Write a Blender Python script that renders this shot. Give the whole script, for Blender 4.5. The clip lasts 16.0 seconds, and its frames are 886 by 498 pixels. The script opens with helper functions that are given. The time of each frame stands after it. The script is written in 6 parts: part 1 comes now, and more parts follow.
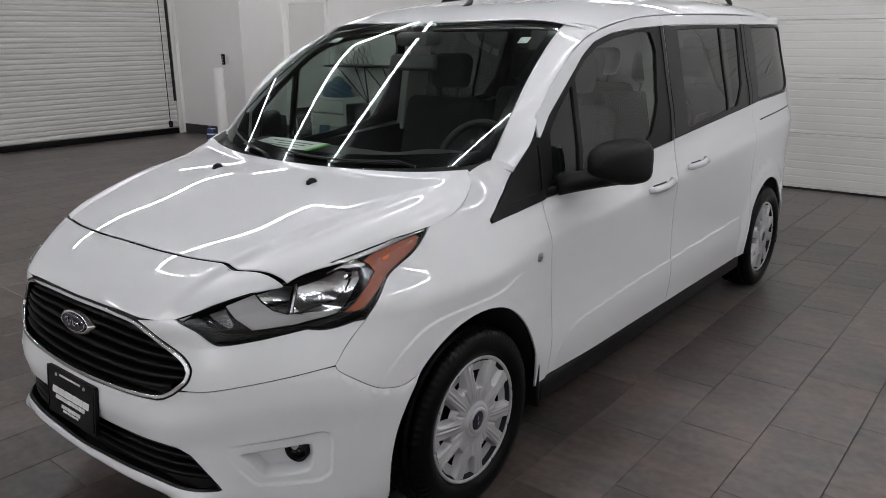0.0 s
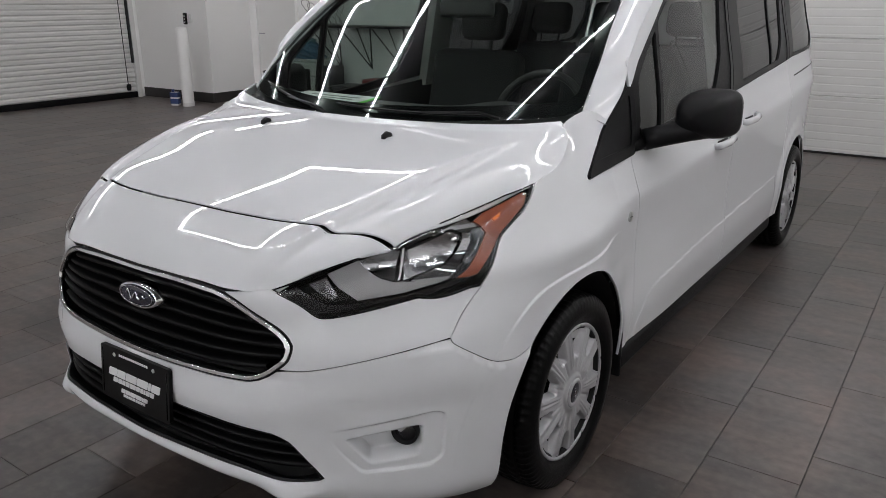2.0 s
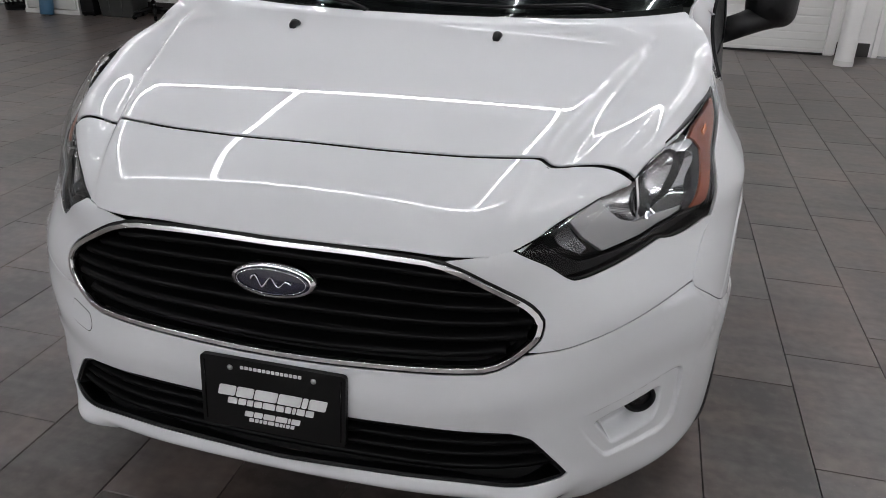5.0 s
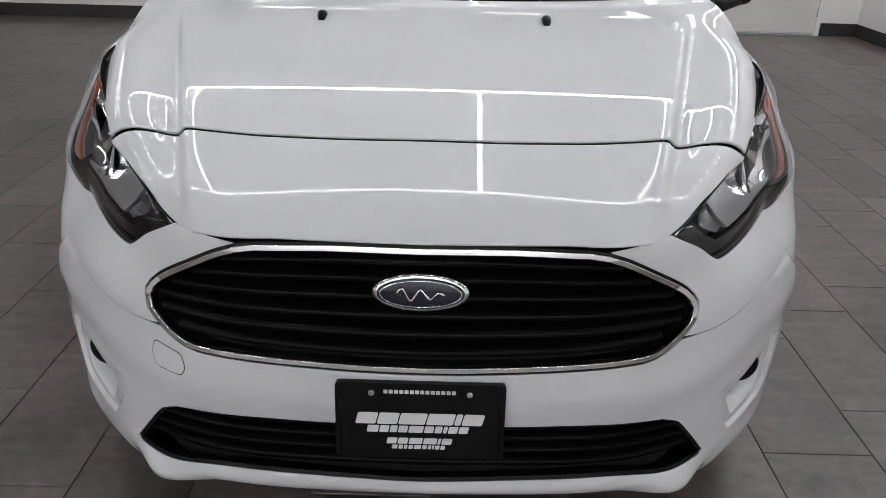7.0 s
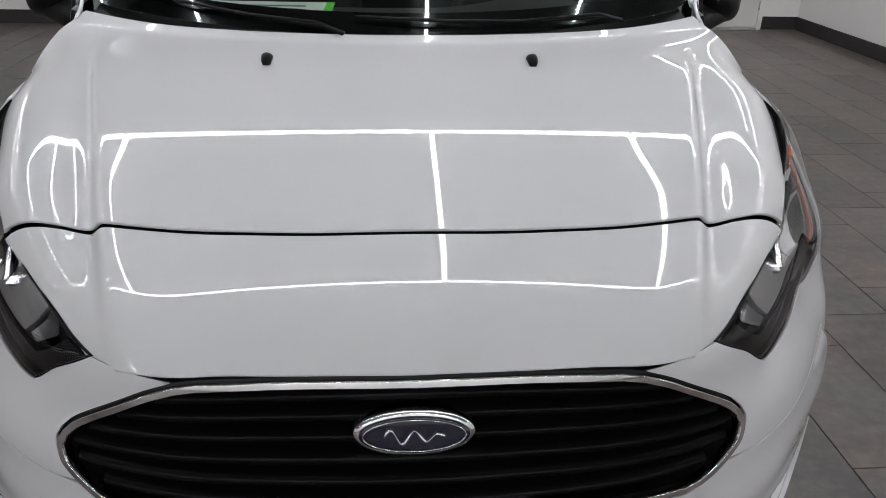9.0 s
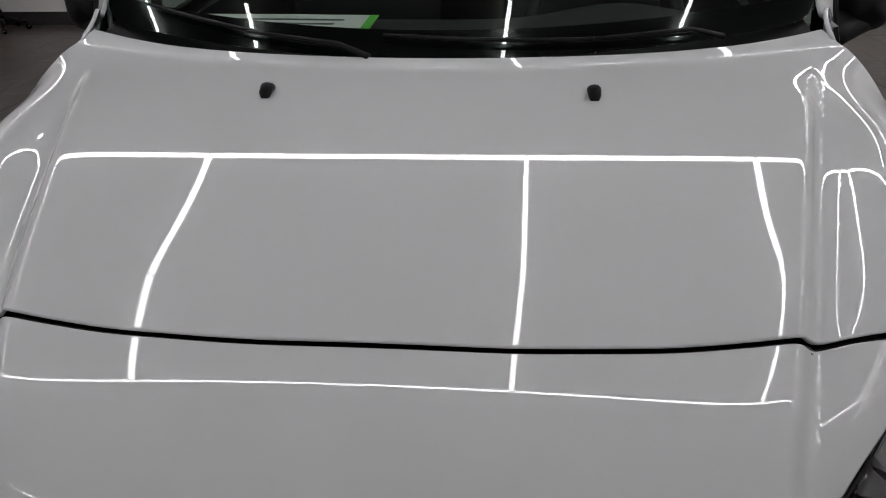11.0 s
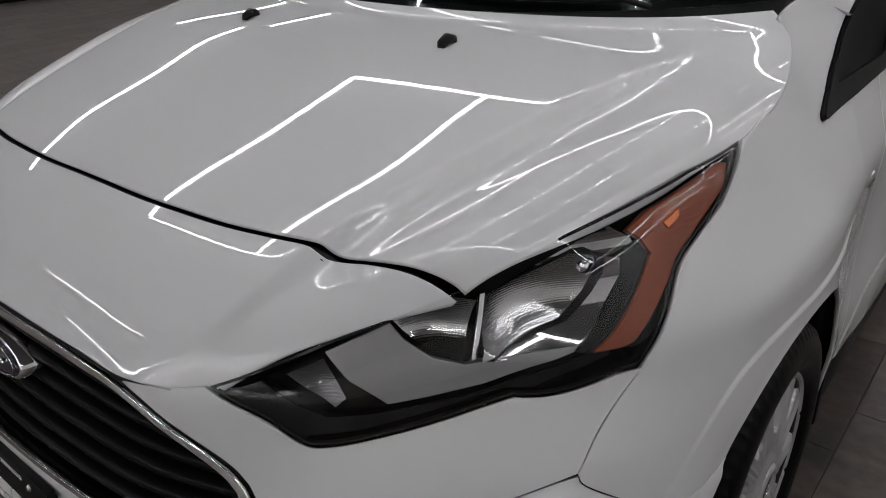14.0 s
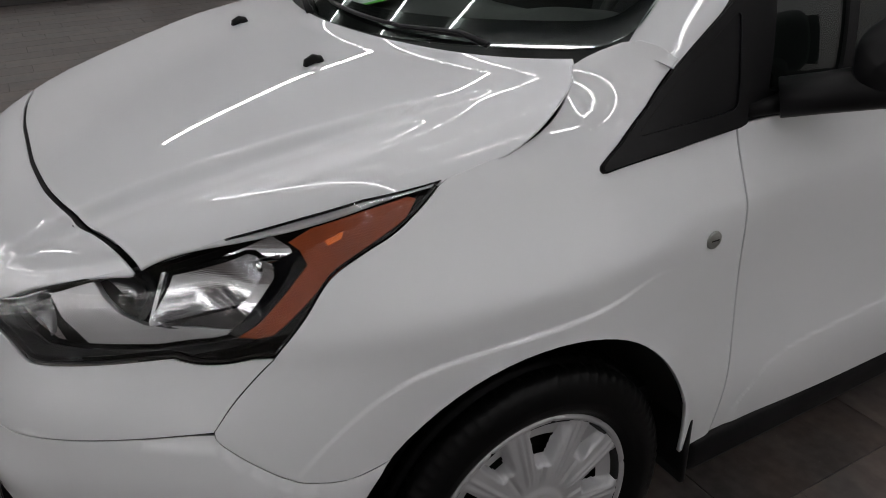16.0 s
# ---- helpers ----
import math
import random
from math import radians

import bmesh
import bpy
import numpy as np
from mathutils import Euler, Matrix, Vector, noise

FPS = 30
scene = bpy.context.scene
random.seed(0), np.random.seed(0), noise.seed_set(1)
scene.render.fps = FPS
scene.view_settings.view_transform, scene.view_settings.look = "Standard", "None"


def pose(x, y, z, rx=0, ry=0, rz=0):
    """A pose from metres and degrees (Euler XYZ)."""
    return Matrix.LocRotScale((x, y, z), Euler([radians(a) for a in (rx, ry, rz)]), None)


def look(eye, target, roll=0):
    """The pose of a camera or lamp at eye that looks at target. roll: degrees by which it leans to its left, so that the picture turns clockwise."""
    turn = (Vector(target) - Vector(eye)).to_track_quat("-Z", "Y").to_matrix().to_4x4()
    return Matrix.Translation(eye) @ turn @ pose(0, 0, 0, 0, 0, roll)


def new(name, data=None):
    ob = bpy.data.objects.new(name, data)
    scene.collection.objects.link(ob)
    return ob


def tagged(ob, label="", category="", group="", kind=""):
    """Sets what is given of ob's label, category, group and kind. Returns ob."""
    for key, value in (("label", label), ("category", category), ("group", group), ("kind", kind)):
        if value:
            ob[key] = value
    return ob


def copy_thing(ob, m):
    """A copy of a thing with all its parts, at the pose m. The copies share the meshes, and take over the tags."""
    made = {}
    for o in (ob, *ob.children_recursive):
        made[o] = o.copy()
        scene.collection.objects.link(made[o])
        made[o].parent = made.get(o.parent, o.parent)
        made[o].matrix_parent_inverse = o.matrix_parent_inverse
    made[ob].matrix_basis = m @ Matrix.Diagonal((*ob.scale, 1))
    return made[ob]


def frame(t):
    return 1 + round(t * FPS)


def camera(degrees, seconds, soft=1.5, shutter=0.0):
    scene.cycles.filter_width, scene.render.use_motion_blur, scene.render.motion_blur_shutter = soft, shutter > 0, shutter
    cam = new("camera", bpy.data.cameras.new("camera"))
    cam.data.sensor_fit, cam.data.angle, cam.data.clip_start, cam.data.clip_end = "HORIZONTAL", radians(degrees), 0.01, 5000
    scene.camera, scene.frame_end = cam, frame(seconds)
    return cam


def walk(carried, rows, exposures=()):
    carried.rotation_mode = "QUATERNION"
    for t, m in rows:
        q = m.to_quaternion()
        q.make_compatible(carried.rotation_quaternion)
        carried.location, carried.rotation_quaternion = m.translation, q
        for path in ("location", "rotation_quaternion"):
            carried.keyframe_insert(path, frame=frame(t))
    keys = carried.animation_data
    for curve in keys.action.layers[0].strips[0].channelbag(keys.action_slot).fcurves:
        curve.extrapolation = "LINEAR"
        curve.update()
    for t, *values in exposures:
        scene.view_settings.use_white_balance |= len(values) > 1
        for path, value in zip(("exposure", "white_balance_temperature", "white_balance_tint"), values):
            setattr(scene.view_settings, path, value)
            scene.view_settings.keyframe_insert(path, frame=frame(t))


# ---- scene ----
cam = camera(60.4, 16.0, soft=0.6)
PATH = [
    (0, (2.305, -1.014, 1.591), (1.089, 0.479, 1.050), -0.61),
    (0.5, (2.203, -1.026, 1.557), (1.003, 0.481, 1.021), -0.49),
    (1, (2.090, -1.033, 1.533), (0.909, 0.483, 0.979), -0.46),
    (1.5, (1.964, -1.073, 1.523), (0.811, 0.455, 0.942), -0.40),
    (2, (1.809, -1.127, 1.509), (0.717, 0.429, 0.887), -0.21),
    (2.5, (1.671, -1.124, 1.458), (0.645, 0.449, 0.771), -0.18),
    (3, (1.484, -1.113, 1.443), (0.538, 0.473, 0.674), -0.20),
    (3.5, (1.280, -1.095, 1.417), (0.437, 0.531, 0.614), 0.26),
    (4, (1.065, -1.115, 1.401), (0.348, 0.560, 0.575), 0.47),
    (4.5, (0.830, -1.171, 1.413), (0.255, 0.553, 0.578), 0.82),
    (5, (0.640, -1.195, 1.424), (0.193, 0.562, 0.578), 1.14),
    (5.2, (0.571, -1.196, 1.405), (0.161, 0.577, 0.576), 0.85),
    (7.3, (0.009, -1.201, 1.390), (0.052, 0.603, 0.527), 1.59),
    (7.5, (0.002, -1.190, 1.372), (0.068, 0.613, 0.508), 1.58),
    (8, (-0.003, -1.084, 1.392), (0.101, 0.710, 0.515), 1.48),
    (8.5, (-0.007, -0.947, 1.431), (0.122, 0.838, 0.539), 1.39),
    (9, (-0.036, -0.861, 1.448), (0.112, 0.928, 0.567), 1.32),
    (9.2, (-0.061, -0.807, 1.453), (0.098, 0.977, 0.563), 1.43),
    (11.5, (0.275, -0.500, 1.434), (-0.057, 1.257, 0.538), -1.48),
    (12, (0.440, -0.503, 1.450), (-0.063, 1.207, 0.544), -1.41),
    (12.5, (0.614, -0.445, 1.441), (-0.072, 1.203, 0.539), -1.04),
    (13, (0.782, -0.419, 1.432), (-0.078, 1.143, 0.525), -1.48),
    (13.5, (0.974, -0.378, 1.394), (-0.048, 1.093, 0.503), -1.70),
    (14, (1.146, -0.318, 1.372), (-0.006, 1.053, 0.480), -1.84),
    (14.5, (1.319, -0.190, 1.363), (0.016, 1.032, 0.464), -2.32),
    (15, (1.490, -0.070, 1.381), (0.067, 1.006, 0.478), -2.31),
    (15.5, (1.666, 0.038, 1.392), (0.153, 0.988, 0.493), -2.27),
    (16, (1.779, 0.231, 1.454), (0.205, 1.068, 0.547), -2.19),
]
walk(cam, [(t, look(eye, target, roll)) for t, eye, target, roll in PATH], exposures=[(0, -0.17, 6500, 10), (1, -0.23, 6500, 10), (2, -0.18, 6500, 10), (3.2, -0.02, 6500, 10), (5, -0.15, 6480, 10), (7.5, -0.16, 6510, 10), (8.5, -0.26, 6510, 10), (9, -0.32, 6500, 10), (9.2, -0.37, 6500, 10), (11.5, -1.07, 6700, 10), (13, -1.0, 6700, 10), (14.5, -0.75, 6650, 10), (15.3, -0.75, 6650, 10), (16, -0.62, 6650, 10)])

# ---- light: white tubes under the ceiling of a closed hall ----
CEILING = 3.55
world = bpy.data.worlds.new("world")
scene.world = world
world.use_nodes = True
world.node_tree.nodes["Background"].inputs[0].default_value = (0.8, 0.85, 0.9, 1)
world.node_tree.nodes["Background"].inputs[1].default_value = 0.02
TUBE_POWER = 36.0
scene.view_settings.exposure = 0.0


# ---- materials ----
def material(name, color, rough=0.5, metal=0.0, coat=0.0, coat_rough=0.03, grain=0.0, scale=60.0, bump=0.0, bump_scale=200.0, wear=0.0, wear_scale=4.0, spec=0.5, emit=None):
    """A surface with colour varied at two scales, gloss varied with it, and fine relief."""
    m = bpy.data.materials.new(name)
    m.use_nodes = True
    t = m.node_tree
    p = t.nodes["Principled BSDF"]
    p.inputs["Base Color"].default_value = (*color, 1)
    p.inputs["Roughness"].default_value, p.inputs["Metallic"].default_value = rough, metal
    p.inputs["Coat Weight"].default_value, p.inputs["Coat Roughness"].default_value = coat, coat_rough
    p.inputs["Specular IOR Level"].default_value = spec
    place = t.nodes.new("ShaderNodeTexCoord").outputs["Object"]

    def noisy(sc, detail=4.0):
        n = t.nodes.new("ShaderNodeTexNoise")
        n.inputs["Scale"].default_value, n.inputs["Detail"].default_value = sc, detail
        t.links.new(place, n.inputs["Vector"])
        return n.outputs["Fac"]

    def mixed(a, fac, dark, amount):
        mix = t.nodes.new("ShaderNodeMix")
        mix.data_type = "RGBA"
        ramp = t.nodes.new("ShaderNodeMapRange")
        ramp.inputs["From Min"].default_value, ramp.inputs["From Max"].default_value = 0.35, 0.7
        ramp.inputs["To Max"].default_value = amount
        t.links.new(fac, ramp.inputs["Value"])
        t.links.new(ramp.outputs["Result"], mix.inputs["Factor"])
        if a is None:
            mix.inputs["A"].default_value = (*color, 1)
        else:
            t.links.new(a, mix.inputs["A"])
        mix.inputs["B"].default_value = (*dark, 1)
        return mix.outputs["Result"], ramp.outputs["Result"]

    out = None
    if grain:
        out, _ = mixed(out, noisy(scale), [c * 0.75 for c in color], grain)
    if wear:
        out, r = mixed(out, noisy(wear_scale, 6.0), [c * 0.7 for c in color], wear)
        add = t.nodes.new("ShaderNodeMath")
        add.operation = "MULTIPLY_ADD"
        add.inputs[1].default_value, add.inputs[2].default_value = 0.25, rough
        t.links.new(r, add.inputs[0])
        t.links.new(add.outputs[0], p.inputs["Roughness"])
    if out is not None:
        t.links.new(out, p.inputs["Base Color"])
    if bump:
        b = t.nodes.new("ShaderNodeBump")
        b.inputs["Strength"].default_value, b.inputs["Distance"].default_value = bump, 0.001
        t.links.new(noisy(bump_scale, 3.0), b.inputs["Height"])
        t.links.new(b.outputs["Normal"], p.inputs["Normal"])
    if emit:
        p.inputs["Emission Color"].default_value, p.inputs["Emission Strength"].default_value = (*emit[:3], 1), emit[3]
    return m


def clear(name, tint, gloss=0.0, ior=1.5, faces=1.9):
    """A thin clear pane: see-through in its tint, mirroring by its angle."""
    m = bpy.data.materials.new(name)
    m.use_nodes = True
    t = m.node_tree
    t.nodes.clear()
    out, mix = t.nodes.new("ShaderNodeOutputMaterial"), t.nodes.new("ShaderNodeMixShader")
    a, b, f = t.nodes.new("ShaderNodeBsdfTransparent"), t.nodes.new("ShaderNodeBsdfGlossy"), t.nodes.new("ShaderNodeLayerWeight")
    a.inputs["Color"].default_value = (*tint, 1)
    b.inputs["Roughness"].default_value, f.inputs["Blend"].default_value = gloss, 0.5
    rise, scale = t.nodes.new("ShaderNodeMath"), t.nodes.new("ShaderNodeMath")
    rise.operation, scale.operation = "POWER", "MULTIPLY_ADD"
    rise.inputs[1].default_value = 5.0
    low = ((ior - 1) / (ior + 1)) ** 2 * faces
    scale.inputs[1].default_value, scale.inputs[2].default_value = 1 - low, low
    t.links.new(f.outputs["Facing"], rise.inputs[0])
    t.links.new(rise.outputs[0], scale.inputs[0])
    t.links.new(scale.outputs[0], mix.inputs[0])
    t.links.new(a.outputs[0], mix.inputs[1])
    t.links.new(b.outputs[0], mix.inputs[2])
    t.links.new(mix.outputs[0], out.inputs[0])
    return m


PAINT = material("white_paint", (0.635, 0.646, 0.660), 0.6, coat=1.0, coat_rough=0.010, wear=0.03, wear_scale=1.5, grain=0.02, scale=900, spec=0.0)
PLATE = material("black_plate_plastic", (0.004, 0.004, 0.004), 0.4, spec=0.2, grain=0.3, scale=200)
BLACK_GLOSS = material("gloss_black_plastic", (0.003, 0.003, 0.0035), 0.08, spec=0.22, wear=0.2, wear_scale=9)
BLACK = material("black_plastic", (0.005, 0.005, 0.0055), 0.42, spec=0.16, grain=0.4, scale=400, bump=0.25, bump_scale=900)
BLACK_SOFT = material("dark_grey_film", (0.010, 0.010, 0.0105), 0.42, spec=0.25, grain=0.3, scale=300)
SLAT = material("satin_black_slat", (0.003, 0.003, 0.0032), 0.36, spec=0.10, grain=0.3, scale=300)
# Rubber seals, and the shade of narrow gaps put into a black colour.
SEAL_AND_GAP = material("black_seal_and_gap_shade", (0.008, 0.008, 0.008), 0.7, grain=0.3)
# Near-black: the shade of hollows and openings is put into this colour.
VOID = material("black_shade_lining", (0.004, 0.004, 0.004), 0.95, grain=0.4)
RUBBER = material("tyre_rubber", (0.0028, 0.0028, 0.0029), 0.32, spec=0.10, grain=0.5, scale=120, bump=0.3, bump_scale=500, wear=0.3, wear_scale=14)
CHROME = material("chrome", (0.86, 0.86, 0.87), 0.06, metal=1.0, wear=0.12, wear_scale=20)
SATIN = material("silver_lacquer", (0.42, 0.42, 0.43), 0.40, metal=0.35, coat=0.3, coat_rough=0.2, wear=0.15, wear_scale=12, grain=0.1, scale=800)
def ribbed(m, pitch, depth, along):
    """Fine moulded ribs across a reflector."""
    t = m.node_tree
    place = t.nodes.new("ShaderNodeTexCoord")
    turn = t.nodes.new("ShaderNodeMapping")
    turn.inputs["Rotation"].default_value = along
    wave = t.nodes.new("ShaderNodeTexWave")
    wave.bands_direction = "Z"
    wave.inputs["Scale"].default_value = 0.314 / pitch
    relief = t.nodes.new("ShaderNodeBump")
    relief.inputs["Strength"].default_value, relief.inputs["Distance"].default_value = 1.0, depth
    t.links.new(place.outputs["Object"], turn.inputs["Vector"])
    t.links.new(turn.outputs["Vector"], wave.inputs["Vector"])
    t.links.new(wave.outputs["Fac"], relief.inputs["Height"])
    t.links.new(relief.outputs["Normal"], t.nodes["Principled BSDF"].inputs["Normal"])
    return m


REFLECTOR = ribbed(material("ribbed_reflector_chrome", (0.60, 0.60, 0.61), 0.15, metal=1.0, wear=0.10, wear_scale=30), 0.0030, 0.00007, (0.0, 0.12, 0.0))
REFLECTOR_PLAIN = material("smooth_reflector_chrome", (0.55, 0.55, 0.56), 0.05, metal=1.0, wear=0.15, wear_scale=25)
SMOKED = ribbed(material("smoked_reflector", (0.14, 0.14, 0.145), 0.22, metal=0.8, wear=0.2, wear_scale=30), 0.0034, 0.00016, (0.0, 0.12, 0.0))
GREY_BOWL = material("matt_silver_bowl", (0.42, 0.42, 0.425), 0.32, metal=0.75, grain=0.15, scale=200)
AMBER = ribbed(material("amber_reflector", (0.24, 0.046, 0.010), 0.35, coat=0.15, spec=0.25, wear=0.5, wear_scale=40, grain=0.4, scale=160), 0.0040, 0.0001, (0.0, 0.5, 0.0))
AMBER_BRIGHT = material("bright_amber_patch", (0.75, 0.16, 0.02), 0.2, coat=0.6, grain=0.2)
NAVY = material("navy_enamel", (0.004, 0.005, 0.022), 0.15, coat=1.0, grain=0.15)
WHITE_PRINT = material("white_print", (0.72, 0.72, 0.72), 0.5, grain=0.15, scale=200)
SCREW = material("zinc_screw", (0.45, 0.47, 0.45), 0.35, metal=0.9, wear=0.3, wear_scale=200)
CABIN = material("charcoal_cloth", (0.010, 0.010, 0.011), 0.9, grain=0.5, scale=500, bump=0.4, bump_scale=900)
CABIN_HARD = material("charcoal_cabin_plastic", (0.009, 0.009, 0.0095), 0.65, grain=0.4, scale=300, bump=0.3, bump_scale=700)
LINING = material("light_grey_headlining", (0.42, 0.42, 0.40), 0.95, grain=0.2, scale=300)
PAPER = material("white_paper", (0.7, 0.71, 0.70), 0.8, grain=0.1)
GREEN = material("green_paper", (0.12, 0.55, 0.06), 0.7, grain=0.1)
GLASS_FRONT = clear("windscreen_glass", (0.74, 0.81, 0.77), ior=1.52)
GLASS_DOOR = clear("green_tinted_glass", (0.44, 0.51, 0.475), ior=1.52)
GLASS_DARK = clear("privacy_glass", (0.07, 0.072, 0.075), ior=1.52)
LENS = clear("headlamp_lens", (0.97, 0.975, 0.98), ior=1.52, faces=1.2)
WALL = material("white_wall_paint", (0.86, 0.855, 0.84), 0.62, grain=0.06, scale=90, bump=0.15, bump_scale=350, wear=0.10, wear_scale=1.3)
CEIL = material("dark_grey_ceiling_paint", (0.13, 0.13, 0.13), 0.8, grain=0.08, scale=60, wear=0.08, wear_scale=1.0)
DOOR_PAINT = material("off_white_door_paint", (0.74, 0.735, 0.715), 0.45, grain=0.05, scale=80, wear=0.10, wear_scale=2.5)
CURTAIN = material("grey_white_steel_slat", (0.68, 0.67, 0.65), 0.42, grain=0.06, scale=50, wear=0.12, wear_scale=3)
BASE = material("dark_grey_base_tile", (0.035, 0.032, 0.031), 0.4, grain=0.3, scale=30, wear=0.3, wear_scale=5)
GROUT = material("dark_grout", (0.038, 0.034, 0.032), 0.85, grain=0.4, scale=80)
TUBE = material("lit_white_tube", (0.9, 0.9, 0.9), 0.4, emit=(0.975, 0.97, 1.0, TUBE_POWER))
TUBE_BODY = material("white_tube_body", (0.7, 0.7, 0.7), 0.4, grain=0.05)


def tile_material():
    m = material("grey_brown_porcelain", (0.098, 0.088, 0.084), 0.34, bump=0.06, bump_scale=160)
    t = m.node_tree
    p = t.nodes["Principled BSDF"]
    geo = t.nodes.new("ShaderNodeNewGeometry")
    big, fine, streak = (t.nodes.new("ShaderNodeTexNoise") for _ in range(3))
    wide = t.nodes.new("ShaderNodeMapping")
    wide.inputs["Scale"].default_value = (1.0, 5.0, 1.0)
    t.links.new(geo.outputs["Position"], wide.inputs["Vector"])
    t.links.new(wide.outputs["Vector"], streak.inputs["Vector"])
    big.inputs["Scale"].default_value, fine.inputs["Scale"].default_value, streak.inputs["Scale"].default_value = 2.3, 26.0, 3.0
    big.inputs["Detail"].default_value = fine.inputs["Detail"].default_value = streak.inputs["Detail"].default_value = 6.0
    for n in (big, fine):
        t.links.new(geo.outputs["Position"], n.inputs["Vector"])
    info = t.nodes.new("ShaderNodeObjectInfo")
    total = None
    for source, weight in ((big.outputs["Fac"], 0.9), (fine.outputs["Fac"], 0.6), (streak.outputs["Fac"], 0.55), (info.outputs["Random"], 0.30), (geo.outputs["Random Per Island"], 0.30)):
        mul = t.nodes.new("ShaderNodeMath")
        mul.operation = "MULTIPLY_ADD"
        mul.inputs[1].default_value, mul.inputs[2].default_value = weight, 0
        t.links.new(source, mul.inputs[0])
        if total:
            t.links.new(total, mul.inputs[2])
        total = mul.outputs[0]
    level = t.nodes.new("ShaderNodeMapRange")
    level.inputs["From Min"].default_value, level.inputs["From Max"].default_value = 1.05, 1.75
    level.inputs["To Min"].default_value, level.inputs["To Max"].default_value = 0.45, 1.55
    t.links.new(total, level.inputs["Value"])
    rust, dust = t.nodes.new("ShaderNodeTexNoise"), t.nodes.new("ShaderNodeTexNoise")
    rust.inputs["Scale"].default_value, rust.inputs["Detail"].default_value = 3.7, 5.0
    dust.inputs["Scale"].default_value, dust.inputs["Detail"].default_value = 190.0, 2.0
    t.links.new(geo.outputs["Position"], rust.inputs["Vector"])
    t.links.new(geo.outputs["Position"], dust.inputs["Vector"])
    ramp = t.nodes.new("ShaderNodeValToRGB")
    ramp.color_ramp.elements[0].position, ramp.color_ramp.elements[1].position = 0.40, 0.62
    ramp.color_ramp.elements[0].color, ramp.color_ramp.elements[1].color = (0.094, 0.083, 0.079, 1), (0.118, 0.092, 0.081, 1)
    t.links.new(rust.outputs["Fac"], ramp.inputs["Fac"])
    tone = t.nodes.new("ShaderNodeVectorMath")
    tone.operation = "SCALE"
    t.links.new(ramp.outputs["Color"], tone.inputs[0])
    t.links.new(level.outputs["Result"], tone.inputs["Scale"])
    speck = t.nodes.new("ShaderNodeMapRange")
    speck.inputs["From Min"].default_value, speck.inputs["From Max"].default_value = 0.70, 0.76
    speck.inputs["To Max"].default_value = 0.35
    t.links.new(dust.outputs["Fac"], speck.inputs["Value"])
    spotted = t.nodes.new("ShaderNodeMix")
    spotted.data_type = "RGBA"
    spotted.inputs["B"].default_value = (0.30, 0.29, 0.28, 1)
    t.links.new(speck.outputs["Result"], spotted.inputs["Factor"])
    t.links.new(tone.outputs["Vector"], spotted.inputs["A"])
    t.links.new(spotted.outputs["Result"], p.inputs["Base Color"])
    gloss = t.nodes.new("ShaderNodeMapRange")
    gloss.inputs["To Min"].default_value, gloss.inputs["To Max"].default_value = 0.25, 0.40
    t.links.new(big.outputs["Fac"], gloss.inputs["Value"])
    t.links.new(gloss.outputs["Result"], p.inputs["Roughness"])
    return m


TILE = tile_material()


# ---- mesh tools ----
def mesh_of(name, verts, faces, mats, normals=None, smooth=True, slots=None):
    me = bpy.data.meshes.new(name)
    me.from_pydata([tuple(map(float, v)) for v in verts], [], [tuple(map(int, f)) for f in faces])
    for m in mats if isinstance(mats, (list, tuple)) else [mats]:
        me.materials.append(m)
    me.polygons.foreach_set("use_smooth", [smooth] * len(me.polygons))
    if slots is not None:
        me.polygons.foreach_set("material_index", slots)
    if normals is not None:
        me.normals_split_custom_set_from_vertices([tuple(map(float, n)) for n in normals])
    return me


def hang(name, me, parent=None, label="", at=None):
    """Links a mesh as one object under its thing or part."""
    ob = new(name, me)
    if parent is not None:
        ob.parent = parent
    if at is not None:
        ob.matrix_basis = at
    if label:
        ob["label"] = label
    return ob


def part(name, bm, mat, parent, label="", smooth=True, at=None):
    """Links a bmesh as one mesh object under a thing or under a part."""
    me = bpy.data.meshes.new(name)
    bm.normal_update()
    bm.to_mesh(me)
    bm.free()
    for m in mat if isinstance(mat, (list, tuple)) else [mat]:
        me.materials.append(m)
    me.polygons.foreach_set("use_smooth", [smooth] * len(me.polygons))
    return hang(name, me, parent, label, at)


def block(x0, x1, y0, y1, z0, z1, bevel=0.0, segments=2, bm=None):
    """A box between two corners, its edges rounded."""
    own = bmesh.new()
    bmesh.ops.create_cube(own, size=1.0, matrix=Matrix.Translation(((x0 + x1) / 2, (y0 + y1) / 2, (z0 + z1) / 2)) @ Matrix.Diagonal((x1 - x0, y1 - y0, z1 - z0, 1)))
    if bevel:
        bmesh.ops.bevel(own, geom=own.edges[:], offset=bevel, segments=segments, affect="EDGES", profile=0.5)
    if bm is None:
        return own
    me = bpy.data.meshes.new("tmp")
    own.to_mesh(me)
    own.free()
    bm.from_mesh(me)
    bpy.data.meshes.remove(me)
    return bm


